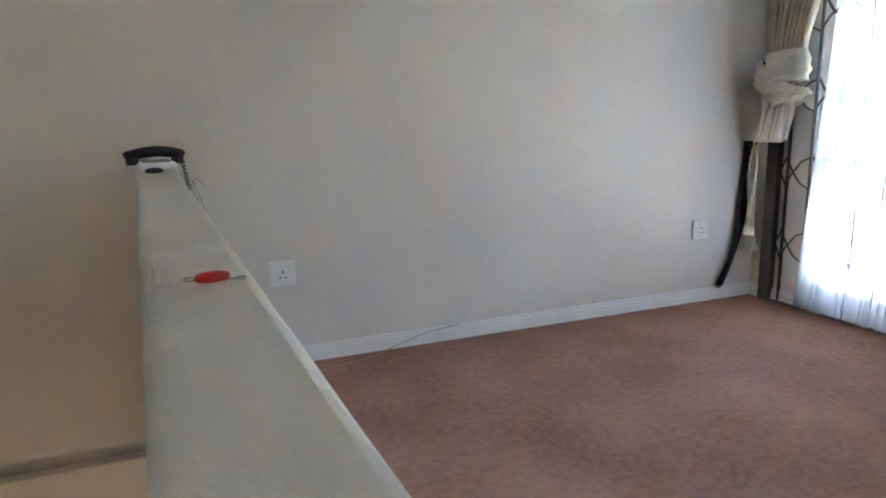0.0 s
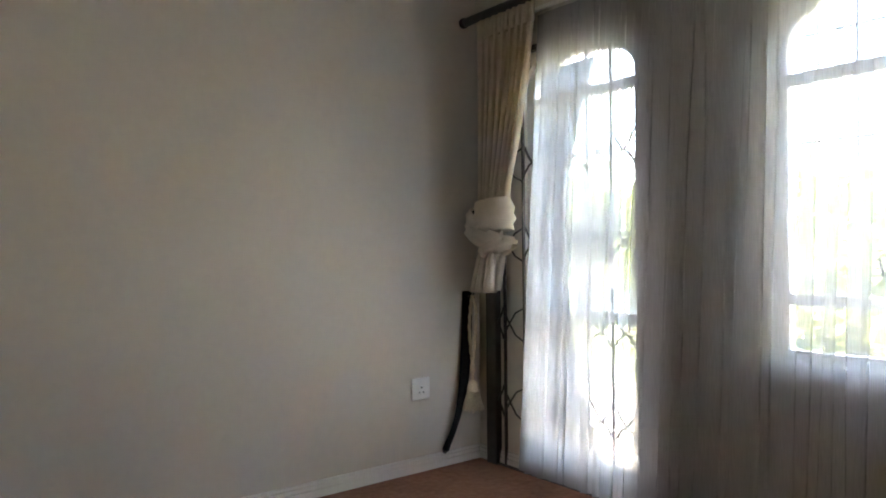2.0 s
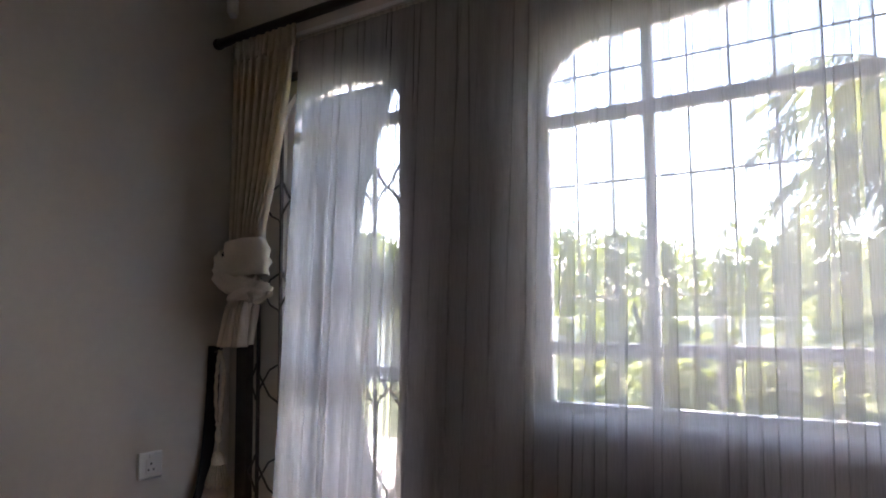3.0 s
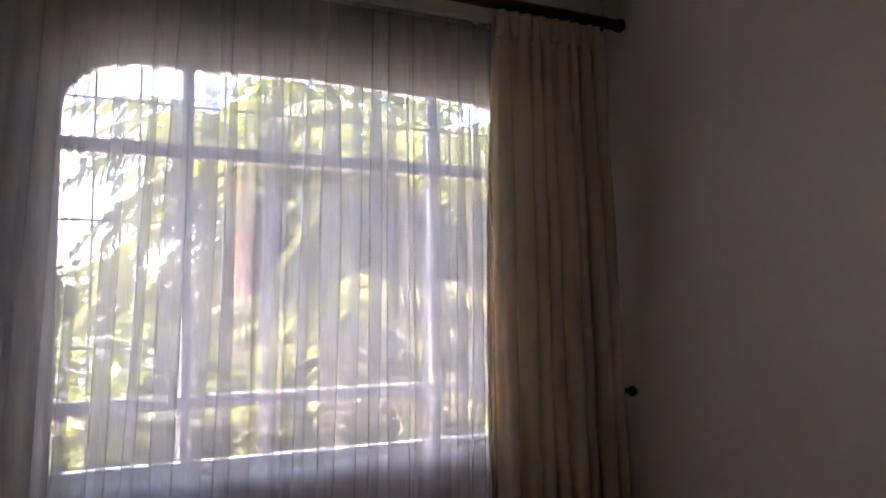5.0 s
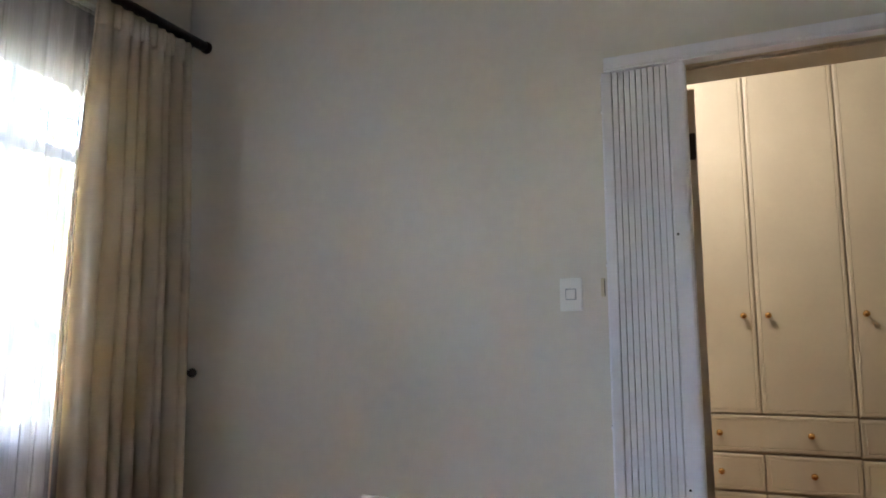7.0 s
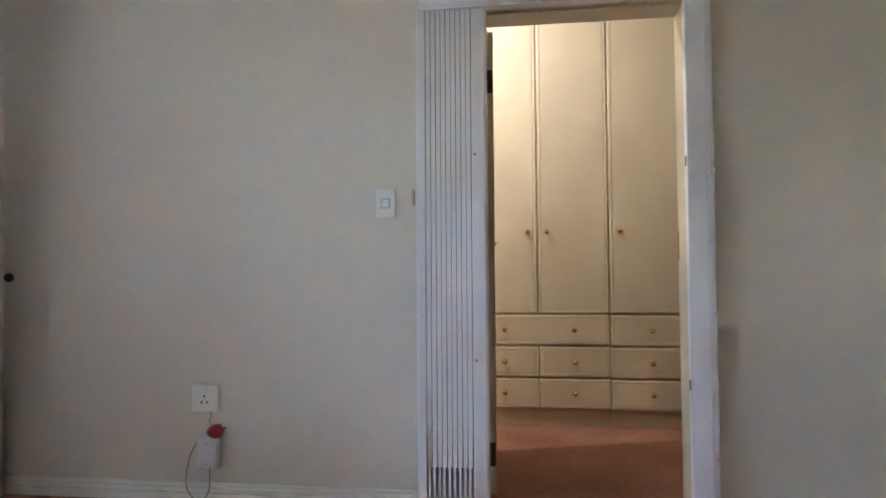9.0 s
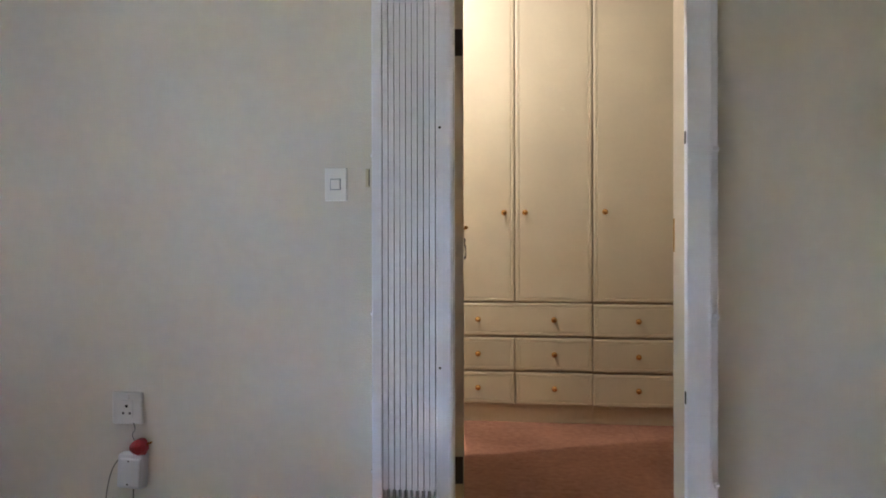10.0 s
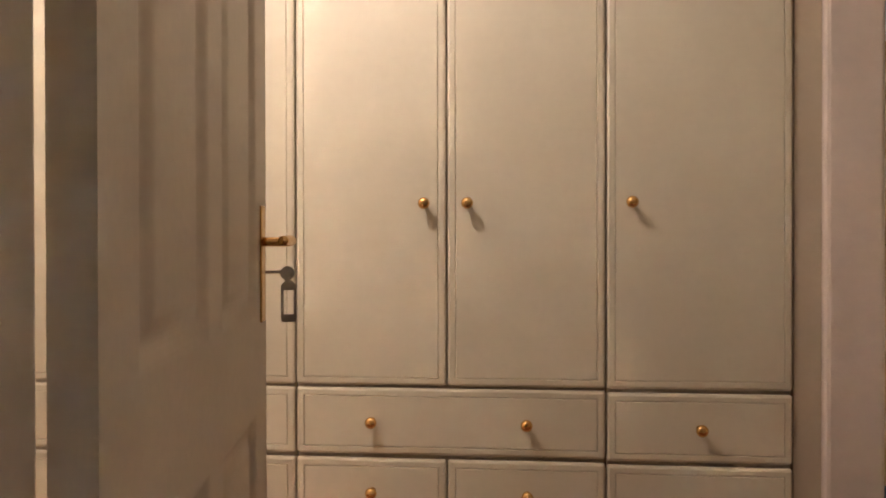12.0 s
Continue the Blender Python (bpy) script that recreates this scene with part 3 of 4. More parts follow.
# black ring added as the shadowed hollow beside the knot
part("hollow_shade", wrap(-0.150, 1.345, 0.045, 0.055, 0.045, radians(25), 0.2, 0.008), VELVET, drape, "black shape standing for the shade behind the knot", smooth=True)
part("tucked_corner", wrap(-0.365, 1.205, 0.055, 0.045, 0.022, radians(-35), 0.3, 0.01), CREAM_KNOT, drape, smooth=True)

drape_r = thing("drape", "cream cotton drape hanging straight to the floor", "curtain", group="cream drapes")


def right_y(u, f):
    lo, hi = -3.215 + 0.03 * math.sin(f * 2.6), -3.70 - 0.07 * f ** 1.3
    return lo + (hi - lo) * u


thick(part("cloth", folded(right_y, -0.130, 2.42, 0.012, 8, 0.052, RNG2[3:] + RNG2[:3], 30, 12, 0.3, 1.0), CREAM, drape_r, smooth=True), 0.004)
thick(part("heading", folded(lambda u, f: -3.215 - 0.495 * u, -0.128, 2.437, 2.33, 9, 0.02, RNG2, 3, 10, 0.2, 0.8), CREAM, drape_r, "pinch-pleated heading", smooth=True), 0.005)

# tie-back rope with tassel on its hook, holdback by the far drape, black sheath in the corner
tie = thing("curtain_tieback", "cream rope curtain tie-back with tassel hanging from a hook", "tie-back")
TX, TY = -0.114, -0.072
part("hook", tube([(-0.114, -0.002, 0.93), (-0.114, -0.05, 0.925), (TX, TY, 0.93), (TX, TY - 0.015, 0.945)], 0.005), IRON, tie)
for s in (1, -1):
    pts = smooth_line([(TX, TY, 0.935), (TX + 0.006, TY + s * 0.024, 0.85), (TX, TY + s * 0.026, 0.74), (TX, TY + s * 0.012, 0.60), (TX, TY, 0.56)], 10)
    part("rope", tube([p + Vector((0.002 * math.sin(i * 1.3), 0.002 * math.cos(i * 1.3), 0)) for i, p in enumerate(pts)], 0.0095, 7), ROPE, tie, smooth=True)
part("collar", lathe([(0.010, 0.50), (0.017, 0.515), (0.017, 0.545), (0.011, 0.56), (0.008, 0.575)], 14, Matrix.Translation((TX, TY, 0))), ROPE, tie, smooth=True)
part("cord", tube([(TX, TY, 0.505), (TX, TY, 0.44)], 0.008, 8), ROPE, tie)
part("tassel_head", lathe([(0.010, 0.46), (0.026, 0.445), (0.034, 0.415), (0.030, 0.395), (0.02, 0.385)], 16, Matrix.Translation((TX, TY, 0))), ROPE, tie, smooth=True)
tas = bmesh.new()
for k in range(46):
    a, r = k * 2.399, 0.010 + 0.019 * math.sqrt(k / 46)
    fl = 1.9 + 0.35 * rnd.random()
    pts = [(TX + r * math.cos(a), TY + r * math.sin(a), 0.40), (TX + r * 1.7 * math.cos(a), TY + r * 1.7 * math.sin(a), 0.34), (TX + r * fl * math.cos(a), TY + r * fl * math.sin(a), 0.285 + 0.02 * rnd.random())]
    tube(pts, 0.0045, 5, tas)
part("tassel_skirt", tas, ROPE, tie, smooth=True)

hold = thing("curtain_holdback", "dark wooden curtain holdback knob on the wall", "holdback")
HM = Matrix.Translation((-0.001, -3.775, 0.945)) @ Matrix.Rotation(radians(-90), 4, "Y")
part("stem", lathe([(0.012, 0), (0.010, 0.02), (0.010, 0.15)], 14, HM), ROD, hold, smooth=True)
part("knob", lathe([(0.012, 0.15), (0.019, 0.155), (0.021, 0.165), (0.016, 0.175), (0.006, 0.18)], 18, HM), ROD, hold, smooth=True)

sh = thing("curved_sheath", "long black curved sheath leaning on the wall beside the curtain", "sheath")
pts = smooth_line([(-0.285, -0.034, 0.09), (-0.265, -0.032, 0.125), (-0.225, -0.030, 0.19), (-0.180, -0.028, 0.30), (-0.145, -0.026, 0.44), (-0.126, -0.025, 0.60), (-0.116, -0.025, 0.78), (-0.112, -0.025, 0.955)], 6)
part("blade_cover", tube(pts, [0.036] + [0.050 - 0.020 * i / len(pts) for i in range(1, len(pts))], 12, squash=(0.95, 0.38)), VELVET, sh, smooth=True)
part("tip", tube([(-0.292, -0.034, 0.080), (-0.284, -0.034, 0.092)], 0.028, 12, squash=(0.9, 0.4)), IRON, sh)


# ---- sockets and switch ----
def plate_socket(at, label):
    ob = thing("wall_socket", label, "socket", group="wall sockets", at=at)
    part("plate", box((-0.059, -0.0145, -0.059), (0.059, 0.0, 0.059), 0.007), PLASTIC, ob)
    part("insert", box((-0.024, -0.0165, -0.036), (0.024, -0.0135, 0.030), 0.002), PLASTIC, ob)
    part("rocker", box((-0.010, -0.0195, 0.032), (0.010, -0.0135, 0.048), 0.002), PLASTIC, ob)
    for x, z, r in ((0, 0.008, 0.0052), (-0.0127, -0.018, 0.0044), (0.0127, -0.018, 0.0044)):
        part("pin_hole", lathe([(r, 0), (r, 0.001)], 12, Matrix.Translation((x, -0.0164, z)) @ Matrix.Rotation(radians(90), 4, "X")), DARK, ob)
    return ob


plate_socket(pose(-2.898, -0.001, 0.440), "square white three-pin socket on the cream wall")
plate_socket(pose(-0.430, -0.001, 0.443), "square white three-pin socket near the curtain corner")
plate_socket(pose(-1.056, YD + 0.001, 0.433, 0, 0, 180), "square white three-pin socket above a hanging adaptor")
sw = thing("light_switch", "white rectangular light switch beside the folding door", "switch", at=pose(-1.838, YD + 0.001, 1.239, 0, 0, 180))
part("plate", box((-0.040, -0.014, -0.059), (0.040, 0.0, 0.059), 0.004), PLASTIC, sw)
part("rocker_frame", box((-0.0190, -0.0158, -0.0195), (0.0190, -0.0135, 0.0195), 0.001), PVC_DARK, sw)
part("rocker", box((-0.0165, -0.0195, -0.0170), (0.0165, -0.0135, 0.0170), 0.003), PLASTIC, sw)
strike = thing("door_catch", "small beige painted catch plate beside the folding door", "catch", box((-1.957, YD + 0.0, 1.228), (-1.943, YD + 0.006, 1.293), 0.002), MELAMINE)
part("slot", box((-1.9565, YD + 0.0055, 1.235), (-1.9545, YD + 0.0068, 1.288)), DARK, strike)

# ---- hanging adaptor with red plug ----
ad = thing("power_adaptor", "pale grey adaptor box hanging by its lead below the socket", "adaptor")
AM = Matrix.Translation((-1.089, YD + 0.03, 0.212)) @ Euler((0, radians(-3), 0)).to_matrix().to_4x4()
part("case", box((-0.045, -0.028, -0.062), (0.052, 0.02, 0.062), 0.008, AM), BOX_GREY, ad)
part("cover", box((-0.045, 0.02, -0.052), (0.036, 0.036, 0.052), 0.010, AM), BOX_GREY, ad)
for z in (-0.04, 0.043):
    part("screw", lathe([(0.003, 0), (0.003, 0.001)], 10, AM @ Matrix.Translation((0.0, 0.0362, z)) @ Matrix.Rotation(radians(-90), 4, "X")), DARK, ad)
part("lead", tube(smooth_line([(-1.049, YD + 0.03, 0.270), (-1.009, YD + 0.035, 0.210), (-0.986, YD + 0.035, 0.100), (-1.002, YD + 0.032, 0.035), (-1.049, YD + 0.03, 0.010), (-1.086, YD + 0.03, 0.055), (-1.092, YD + 0.035, 0.150)], 10), 0.0022, 6), GREY_CABLE, ad)
part("hook_wire", tube(smooth_line([(-1.079, YD + 0.012, 0.380), (-1.096, YD + 0.03, 0.362), (-1.086, YD + 0.03, 0.340), (-1.096, YD + 0.028, 0.315)], 6), 0.0016, 6), GREY_CABLE, ad)
plug = thing("red_plug", "dark red plug top lying on the hanging adaptor", "plug")
PM = Matrix.Translation((-1.116, YD + 0.03, 0.298)) @ Euler((0, radians(18), 0)).to_matrix().to_4x4()
part("body", lathe([(0.016, -0.026), (0.030, -0.016), (0.034, 0.002), (0.026, 0.020), (0.012, 0.036)], 7, PM @ Matrix.Rotation(radians(80), 4, "Y")), DARK_RED, plug)
part("pin", tube([PM @ Vector((-0.02, 0, 0)), PM @ Vector((-0.048, 0, 0.004))], 0.004, 8), BRASS, plug)

# ---- things on the parapet ----
ph = thing("telephone", "black corded telephone standing on the parapet end", "telephone")
TM = pose(-3.395, -0.10, PARAPET_Z + 0.001, 0, 0, 8) @ Matrix.Diagonal((0.88, 0.9, 0.82, 1))
part("base", box((-0.085, -0.055, 0.0), (0.085, 0.075, 0.04), 0.012, TM), BOX_GREY, ph, "grey moulded base")
part("face", box((-0.06, -0.052, 0.038), (0.06, 0.03, 0.052), 0.006, TM), material("phone_face", (0.30, 0.27, 0.18), 0.5, vary=0.3, scale=60), ph, "worn keypad face")
hs = smooth_line([TM @ Vector(v) for v in ((-0.125, 0.0, 0.058), (-0.085, 0.0, 0.078), (0, 0.0, 0.090), (0.085, 0.0, 0.080), (0.118, 0.0, 0.058))], 8)
part("handset", tube(hs, [0.026 if i < 6 or i > len(hs) - 7 else 0.022 for i in range(len(hs))], 12), BLACK, ph, "black handset", smooth=True)
for s in (-1, 1):
    part("ear_cup", lathe([(0.026, 0.028), (0.029, 0.036), (0.027, 0.062), (0.015, 0.068)], 16, TM @ Matrix.Translation((s * 0.098, 0, 0))), BLACK, ph, smooth=True)
coil = []
for i in range(150):
    f = i / 149
    a = i * 0.9
    c = TM @ Vector((0.108 + 0.02 * math.sin(f * 3.1), -0.045, 0.05 - 0.24 * math.sin(f * math.pi * 0.5)))
    coil.append(c + Vector((0.008 * math.cos(a), 0.008 * math.sin(a), 0)))
part("handset_cord", tube(coil, 0.0025, 5), BLACK, ph)
ear = thing("earphone_case", "small black oval case lying on the parapet", "case", lathe([(0.024, 0), (0.03, 0.005), (0.028, 0.014), (0.012, 0.02)], 18, pose(-3.405, -0.26, PARAPET_Z + 0.001) @ Matrix.Diagonal((1.15, 0.75, 1, 1))), BLACK, smooth=True)
cable = thing("telephone_cable", "thin beige telephone cable trailing down to the carpet", "cable")
part("lead", tube(smooth_line([(-3.30, -0.10, 0.97), (-3.27, -0.10, 0.86), (-3.285, -0.08, 0.75), (-3.25, -0.07, 0.69), (-3.19, -0.06, 0.56), (-3.127, -0.05, 0.403), (-3.04, -0.045, 0.304), (-3.035, -0.045, 0.24), (-3.058, -0.045, 0.18), (-3.015, -0.05, 0.084), (-2.95, -0.09, 0.010), (-2.86, -0.18, 0.004), (-2.654, -0.125, 0.004), (-2.48, -0.075, 0.004), (-2.44, -0.045, 0.004), (-2.32, -0.025, 0.03), (-2.2, -0.022, 0.06), (-2.0, -0.014, 0.080)], 8), 0.0022, 6), CABLE, cable)
part("loop", tube(smooth_line([(-3.30, -0.13, 0.93), (-3.26, -0.10, 0.80), (-3.27, -0.08, 0.69), (-3.30, -0.07, 0.70), (-3.28, -0.09, 0.80), (-3.25, -0.10, 0.90), (-3.21, -0.10, 0.87)], 8), 0.002, 6), CABLE, cable)

part("loop", tube(smooth_line([(-3.305, -0.12, 0.94), (-3.275, -0.10, 0.86), (-3.262, -0.08, 0.76), (-3.235, -0.07, 0.70), (-3.215, -0.07, 0.72), (-3.225, -0.08, 0.79), (-3.25, -0.09, 0.87), (-3.28, -0.10, 0.93)], 8), 0.002, 6), CABLE, cable)
part("loop", tube(smooth_line([(-3.31, -0.11, 0.93), (-3.29, -0.09, 0.80), (-3.30, -0.07, 0.72), (-3.26, -0.07, 0.685), (-3.21, -0.07, 0.70), (-3.235, -0.08, 0.78), (-3.275, -0.10, 0.90)], 8), 0.002, 6), CABLE, cable)

key = thing("key_with_tag", "key with a bright red plastic tag lying on the parapet", "key")
KM = pose(-3.378, -2.225, PARAPET_Z + 0.003, 0, 0, -2) @ Matrix.Diagonal((0.62, 0.8, 1, 1))
part("tag", lathe([(0.006, 0.0), (0.016, 0.002), (0.018, 0.007), (0.016, 0.012), (0.006, 0.0145)], 20, KM @ Matrix.Rotation(radians(5), 4, "Z") @ Matrix.Diagonal((2.15, 1.0, 1.0, 1))), RED, key, "red plastic tag", smooth=True)
part("ring", tube([KM @ Vector((-0.045 + 0.014 * math.cos(a), 0.012 + 0.014 * math.sin(a), 0.004)) for a in [i * 0.349 for i in range(18)]], 0.0012, 6, closed=True), NICKEL, key)
part("blade", box((0.034, -0.004, 0.0), (0.072, 0.004, 0.0025), 0.001, KM @ Matrix.Rotation(radians(8), 4, "Z")), NICKEL, key)
part("bow", lathe([(0.010, 0), (0.011, 0.001), (0.010, 0.0025)], 16, KM @ Matrix.Translation((0.06, 0.006, 0))), NICKEL, key)

pir = thing("motion_sensor", "small white motion sensor high in the corner", "sensor")
part("body", box((-0.065, -0.05, 2.645), (-0.012, -0.006, 2.74), 0.014), PLASTIC, pir)
part("lens", lathe([(0.018, 0), (0.022, 0.012), (0.014, 0.022)], 14, Matrix.Translation((-0.04, -0.035, 2.628))), BOX_GREY, pir, smooth=True)

# ---- folding door ----
fd = thing("folding_door", "white plastic concertina door folded back against its channel", "door")
YF = YD + 0.055
part("top_track", box((-3.125, YD + 0.001, 2.020), (-1.985, YF, 2.073), 0.004), PVC, fd)
part("track_lip", box((-3.110, YF, 2.030), (-1.997, YF + 0.004, 2.064), 0.001), PVC, fd)
part("side_channel", box((-2.012, YD + 0.001, 0.0), (-1.976, YF, 2.018), 0.004), PVC, fd)
part("channel_lip", box((-1.9755, YD + 0.001, 0.0), (-1.966, YD + 0.012, 2.018), 0.002), PVC, fd)
part("side_channel", box((-3.122, YD + 0.001, 0.0), (-3.024, YF - 0.006, 2.018), 0.004), PVC, fd)
part("channel_ridge", box((-3.102, YF - 0.006, 0.0), (-3.094, YF - 0.001, 2.018), 0.002), PVC, fd)
N = 9
w = (2.196 - 2.013) / N
for i in range(N):
    x = -2.013 - i * w
    d = 0.006 * (i * 7 % 5) * 0.6
    part("slat", box((x - w + 0.0016, YD + 0.004, 0.185), (x - 0.0003, YF - 0.004 - d * 0.3, 2.016), 0.0018), PVC, fd)
    part("slat_foot", box((x - w + 0.0075, YD + 0.006, 0.006), (x - 0.003, YF - 0.007 - d * 0.3, 0.185), 0.002), PVC, fd)
part("fold_backing", box((-2.196, YD + 0.0015, 0.006), (-2.013, YD + 0.006, 2.016)), PVC_DARK, fd)
part("lead_post", box((-2.258, YD + 0.002, 0.006), (-2.198, YF + 0.004, 2.014), 0.006), PVC, fd)
part("post_edge", box((-2.252, YF + 0.004, 0.006), (-2.240, YF + 0.009, 2.014), 0.002), PVC, fd)
for z in (0.608, 1.423):
    part("bolt_hole", lathe([(0.0042, 0), (0.0042, 0.001)], 12, Matrix.Translation((-2.212, YF + 0.0042, z)) @ Matrix.Rotation(radians(-90), 4, "X")), DARK, fd)
for x, zs in ((-1.977, (0.243, 0.789, 1.335, 1.88)), (-3.115, (0.243, 0.789, 1.335, 1.88))):
    for z in zs:
        part("screw_cap", lathe([(0.009, 0), (0.010, 0.003), (0.007, 0.008), (0.002, 0.010)], 14, Matrix.Translation((x, YF - 0.006 if x < -2 else YF - 0.02, z)) @ Matrix.Rotation(radians(-90), 4, "X")), PVC, fd, smooth=True)
for z in (0.52, 1.377):
    part("catch_slot", box((-3.0235, YD + 0.02, z - 0.02), (-3.0215, YD + 0.035, z + 0.02)), DARK, fd)

# ---- timber frame and panelled door ----
df = thing("door_2", "cream painted timber door frame behind the folding door", "door frame", kind="structure")
Y0, Y1 = YD - 0.001, YC - 0.026
part("jamb", box((-2.226, Y1, 0.0), (-2.171, Y0, 2.08), 0.006), DOOR_PAINT, df)
part("jamb", box((-3.104, Y1, 0.0), (-3.049, Y0, 2.08), 0.006), DOOR_PAINT, df)
part("head", box((-3.049, Y1, 2.025), (-2.226, Y0, 2.08), 0.006), DOOR_PAINT, df)
part("stop", box((-3.049, Y1, 0.0), (-3.033, YD - 0.03, 2.025), 0.003), DOOR_PAINT, df)
part("stop", box((-3.035, YD - 0.14, 2.012), (-2.24, YD - 0.03, 2.025), 0.003), DOOR_PAINT, df)
part("stop", box((-2.240, YD - 0.14, 0.0), (-2.226, YD - 0.03, 2.025), 0.003), DOOR_PAINT, df)

leaf = thing("panelled_door", "cream moulded panel door standing open into the passage", "door")
ang = math.degrees(math.atan2(-0.755, 0.120))
LM = pose(-2.267, -4.059, 0.008, 0, 0, ang)      # x along the leaf, -y towards the opening side
LW, LH, LT = 0.762, 2.005, 0.040


def door_leaf(m, panels, mat, lw=LW, lh=LH, lt=LT):
    """A leaf with sunk, raised-centre panels on both faces."""
    bm = bmesh.new()
    add_box(bm, (0, 0.010, 0), (lw, lt - 0.010, lh), 0, m)
    us = sorted({0, lw} | {p[0] for p in panels} | {p[2] for p in panels})
    vs = sorted({0, lh} | {p[1] for p in panels} | {p[3] for p in panels})
    for y0, y1 in ((0, 0.010), (lt - 0.010, lt)):
        for a, b in zip(us, us[1:]):
            for c, d in zip(vs, vs[1:]):
                mu, mv = (a + b) / 2, (c + d) / 2
                if not any(p[0] < mu < p[2] and p[1] < mv < p[3] for p in panels):
                    add_box(bm, (a, y0, c), (b, y1, d), 0, m)
    return bm


def moulded(a, c, b, d, y0, sg):
    """A pressed panel: the surface rolls down into a shallow trough and up to a flat field."""
    bm = bmesh.new()
    rings = []
    for s, h in ((0, 0), (0.004, 0.0006), (0.009, 0.0026), (0.015, 0.0058), (0.021, 0.0076), (0.027, 0.008), (0.032, 0.0076), (0.040, 0.0055), (0.048, 0.0032), (0.055, 0.0022), (0.060, 0.002)):
        y = y0 + sg * h * 1.2
        rings.append([bm.verts.new(LM @ Vector(v)) for v in ((a + s, y, c + s), (b - s, y, c + s), (b - s, y, d - s), (a + s, y, d - s))])
    for p, q in zip(rings, rings[1:]):
        for i in range(4):
            bm.faces.new((p[i], p[(i + 1) % 4], q[(i + 1) % 4], q[i]))
    bm.faces.new(rings[-1])
    bmesh.ops.recalc_face_normals(bm, faces=bm.faces)
    return bm


PAN = [(0.09, 0.20, 0.345, 0.80), (0.415, 0.20, 0.665, 0.80), (0.09, 0.97, 0.345, 1.85), (0.415, 0.97, 0.665, 1.85)]
part("leaf", door_leaf(LM, PAN, DOOR_PAINT), DOOR_PAINT, leaf)
for a, c, b, d in PAN:
    for y0, sg in ((0.0, 1), (LT, -1)):
        part("raised_panel", moulded(a, c, b, d, y0, sg), DOOR_PAINT, leaf, smooth=True)
for z in (0.167, 1.782):
    part("hinge", box((-0.010, 0.004, z - 0.05), (0.004, LT + 0.004, z + 0.05), 0.002, LM), BROWN_METAL, leaf)
for side, y in ((-1, -0.004), (1, LT + 0.004)):
    pl = part("lock_plate", box((0.700, min(y, y - side * 0.0045), 0.955), (0.736, max(y, y - side * 0.0045), 1.165), 0.003, LM), BRASS, leaf)
    part("lever", tube(smooth_line([LM @ Vector(v) for v in ((0.718, y, 1.10), (0.718, y + side * 0.045, 1.10), (0.69, y + side * 0.052, 1.103), (0.61, y + side * 0.050, 1.101))], 6), 0.0085, 10), BRASS, leaf, smooth=True)
KY = -0.006
part("key", tube([LM @ Vector((0.718, KY, 1.045)), LM @ Vector((0.718, KY - 0.03, 1.045))], 0.003, 8), NICKEL, leaf)
part("key_bow", lathe([(0.013, -0.0015), (0.0135, 0), (0.013, 0.0015)], 16, LM @ Matrix.Translation((0.718, KY - 0.04, 1.043)) @ Matrix.Rotation(radians(90), 4, "Y")), NICKEL, leaf)
tagm = LM @ Matrix.Translation((0.718, KY - 0.042, 0.990))
part("key_tag", sheet([(-0.012, -0.036), (0.012, -0.036), (0.014, -0.03), (0.014, 0.03), (0.006, 0.04), (-0.006, 0.04), (-0.014, 0.03), (-0.014, -0.03)], [[(-0.009, -0.022), (0.009, -0.022), (0.009, 0.022), (-0.009, 0.022)]], lambda u, v, d: tagm @ Vector((d, u, v)), 0.003), NICKEL, leaf)

part("strike_plate", box((-3.0332, Y1 + 0.002, 1.0), (-3.0315, Y1 + 0.026, 1.12), 0.0006), BRASS, df, "brass strike plate")

# ---- wardrobes ----
def front(x0, x1, z0, z1):
    """A board front with rounded edges and a shallow routed line; x0 > x1."""
    bm = box((x1 + 0.0022, YW - 0.018, z0 + 0.0022), (x0 - 0.0022, YW, z1 - 0.0022), 0.008)
    bm.normal_update()
    face = max((f for f in bm.faces if f.normal.y > 0.9), key=lambda f: f.calc_area())
    bmesh.ops.inset_region(bm, faces=[face], thickness=0.018)
    bmesh.ops.inset_region(bm, faces=[face], thickness=0.003, depth=-0.0035)
    bmesh.ops.inset_region(bm, faces=[face], thickness=0.003, depth=0.0035)
    return bm


def knob(x, z, parent):
    part("knob", lathe([(0.009, 0), (0.007, 0.006), (0.006, 0.016), (0.012, 0.022), (0.0165, 0.027), (0.0165, 0.031), (0.011, 0.038), (0.004, 0.040)], 18, Matrix.Translation((x, YW, z)) @ Matrix.Rotation(radians(-90), 4, "X")), BRASS, parent, "brass knob", smooth=True)


XA, XB, XC, XD, XE = -1.56, -1.999, -2.435, -2.878, -3.379
ROWS = ((0.503, 0.697), (0.303, 0.496), (0.108, 0.296))
TOP = 2.70


def carcass(name, x0, x1, label):
    ob = thing(name, label, "wardrobe", group="built-in wardrobes")
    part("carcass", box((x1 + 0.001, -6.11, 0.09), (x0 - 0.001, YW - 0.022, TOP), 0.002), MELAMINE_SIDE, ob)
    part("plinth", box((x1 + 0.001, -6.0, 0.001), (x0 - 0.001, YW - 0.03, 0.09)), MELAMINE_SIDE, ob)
    return ob


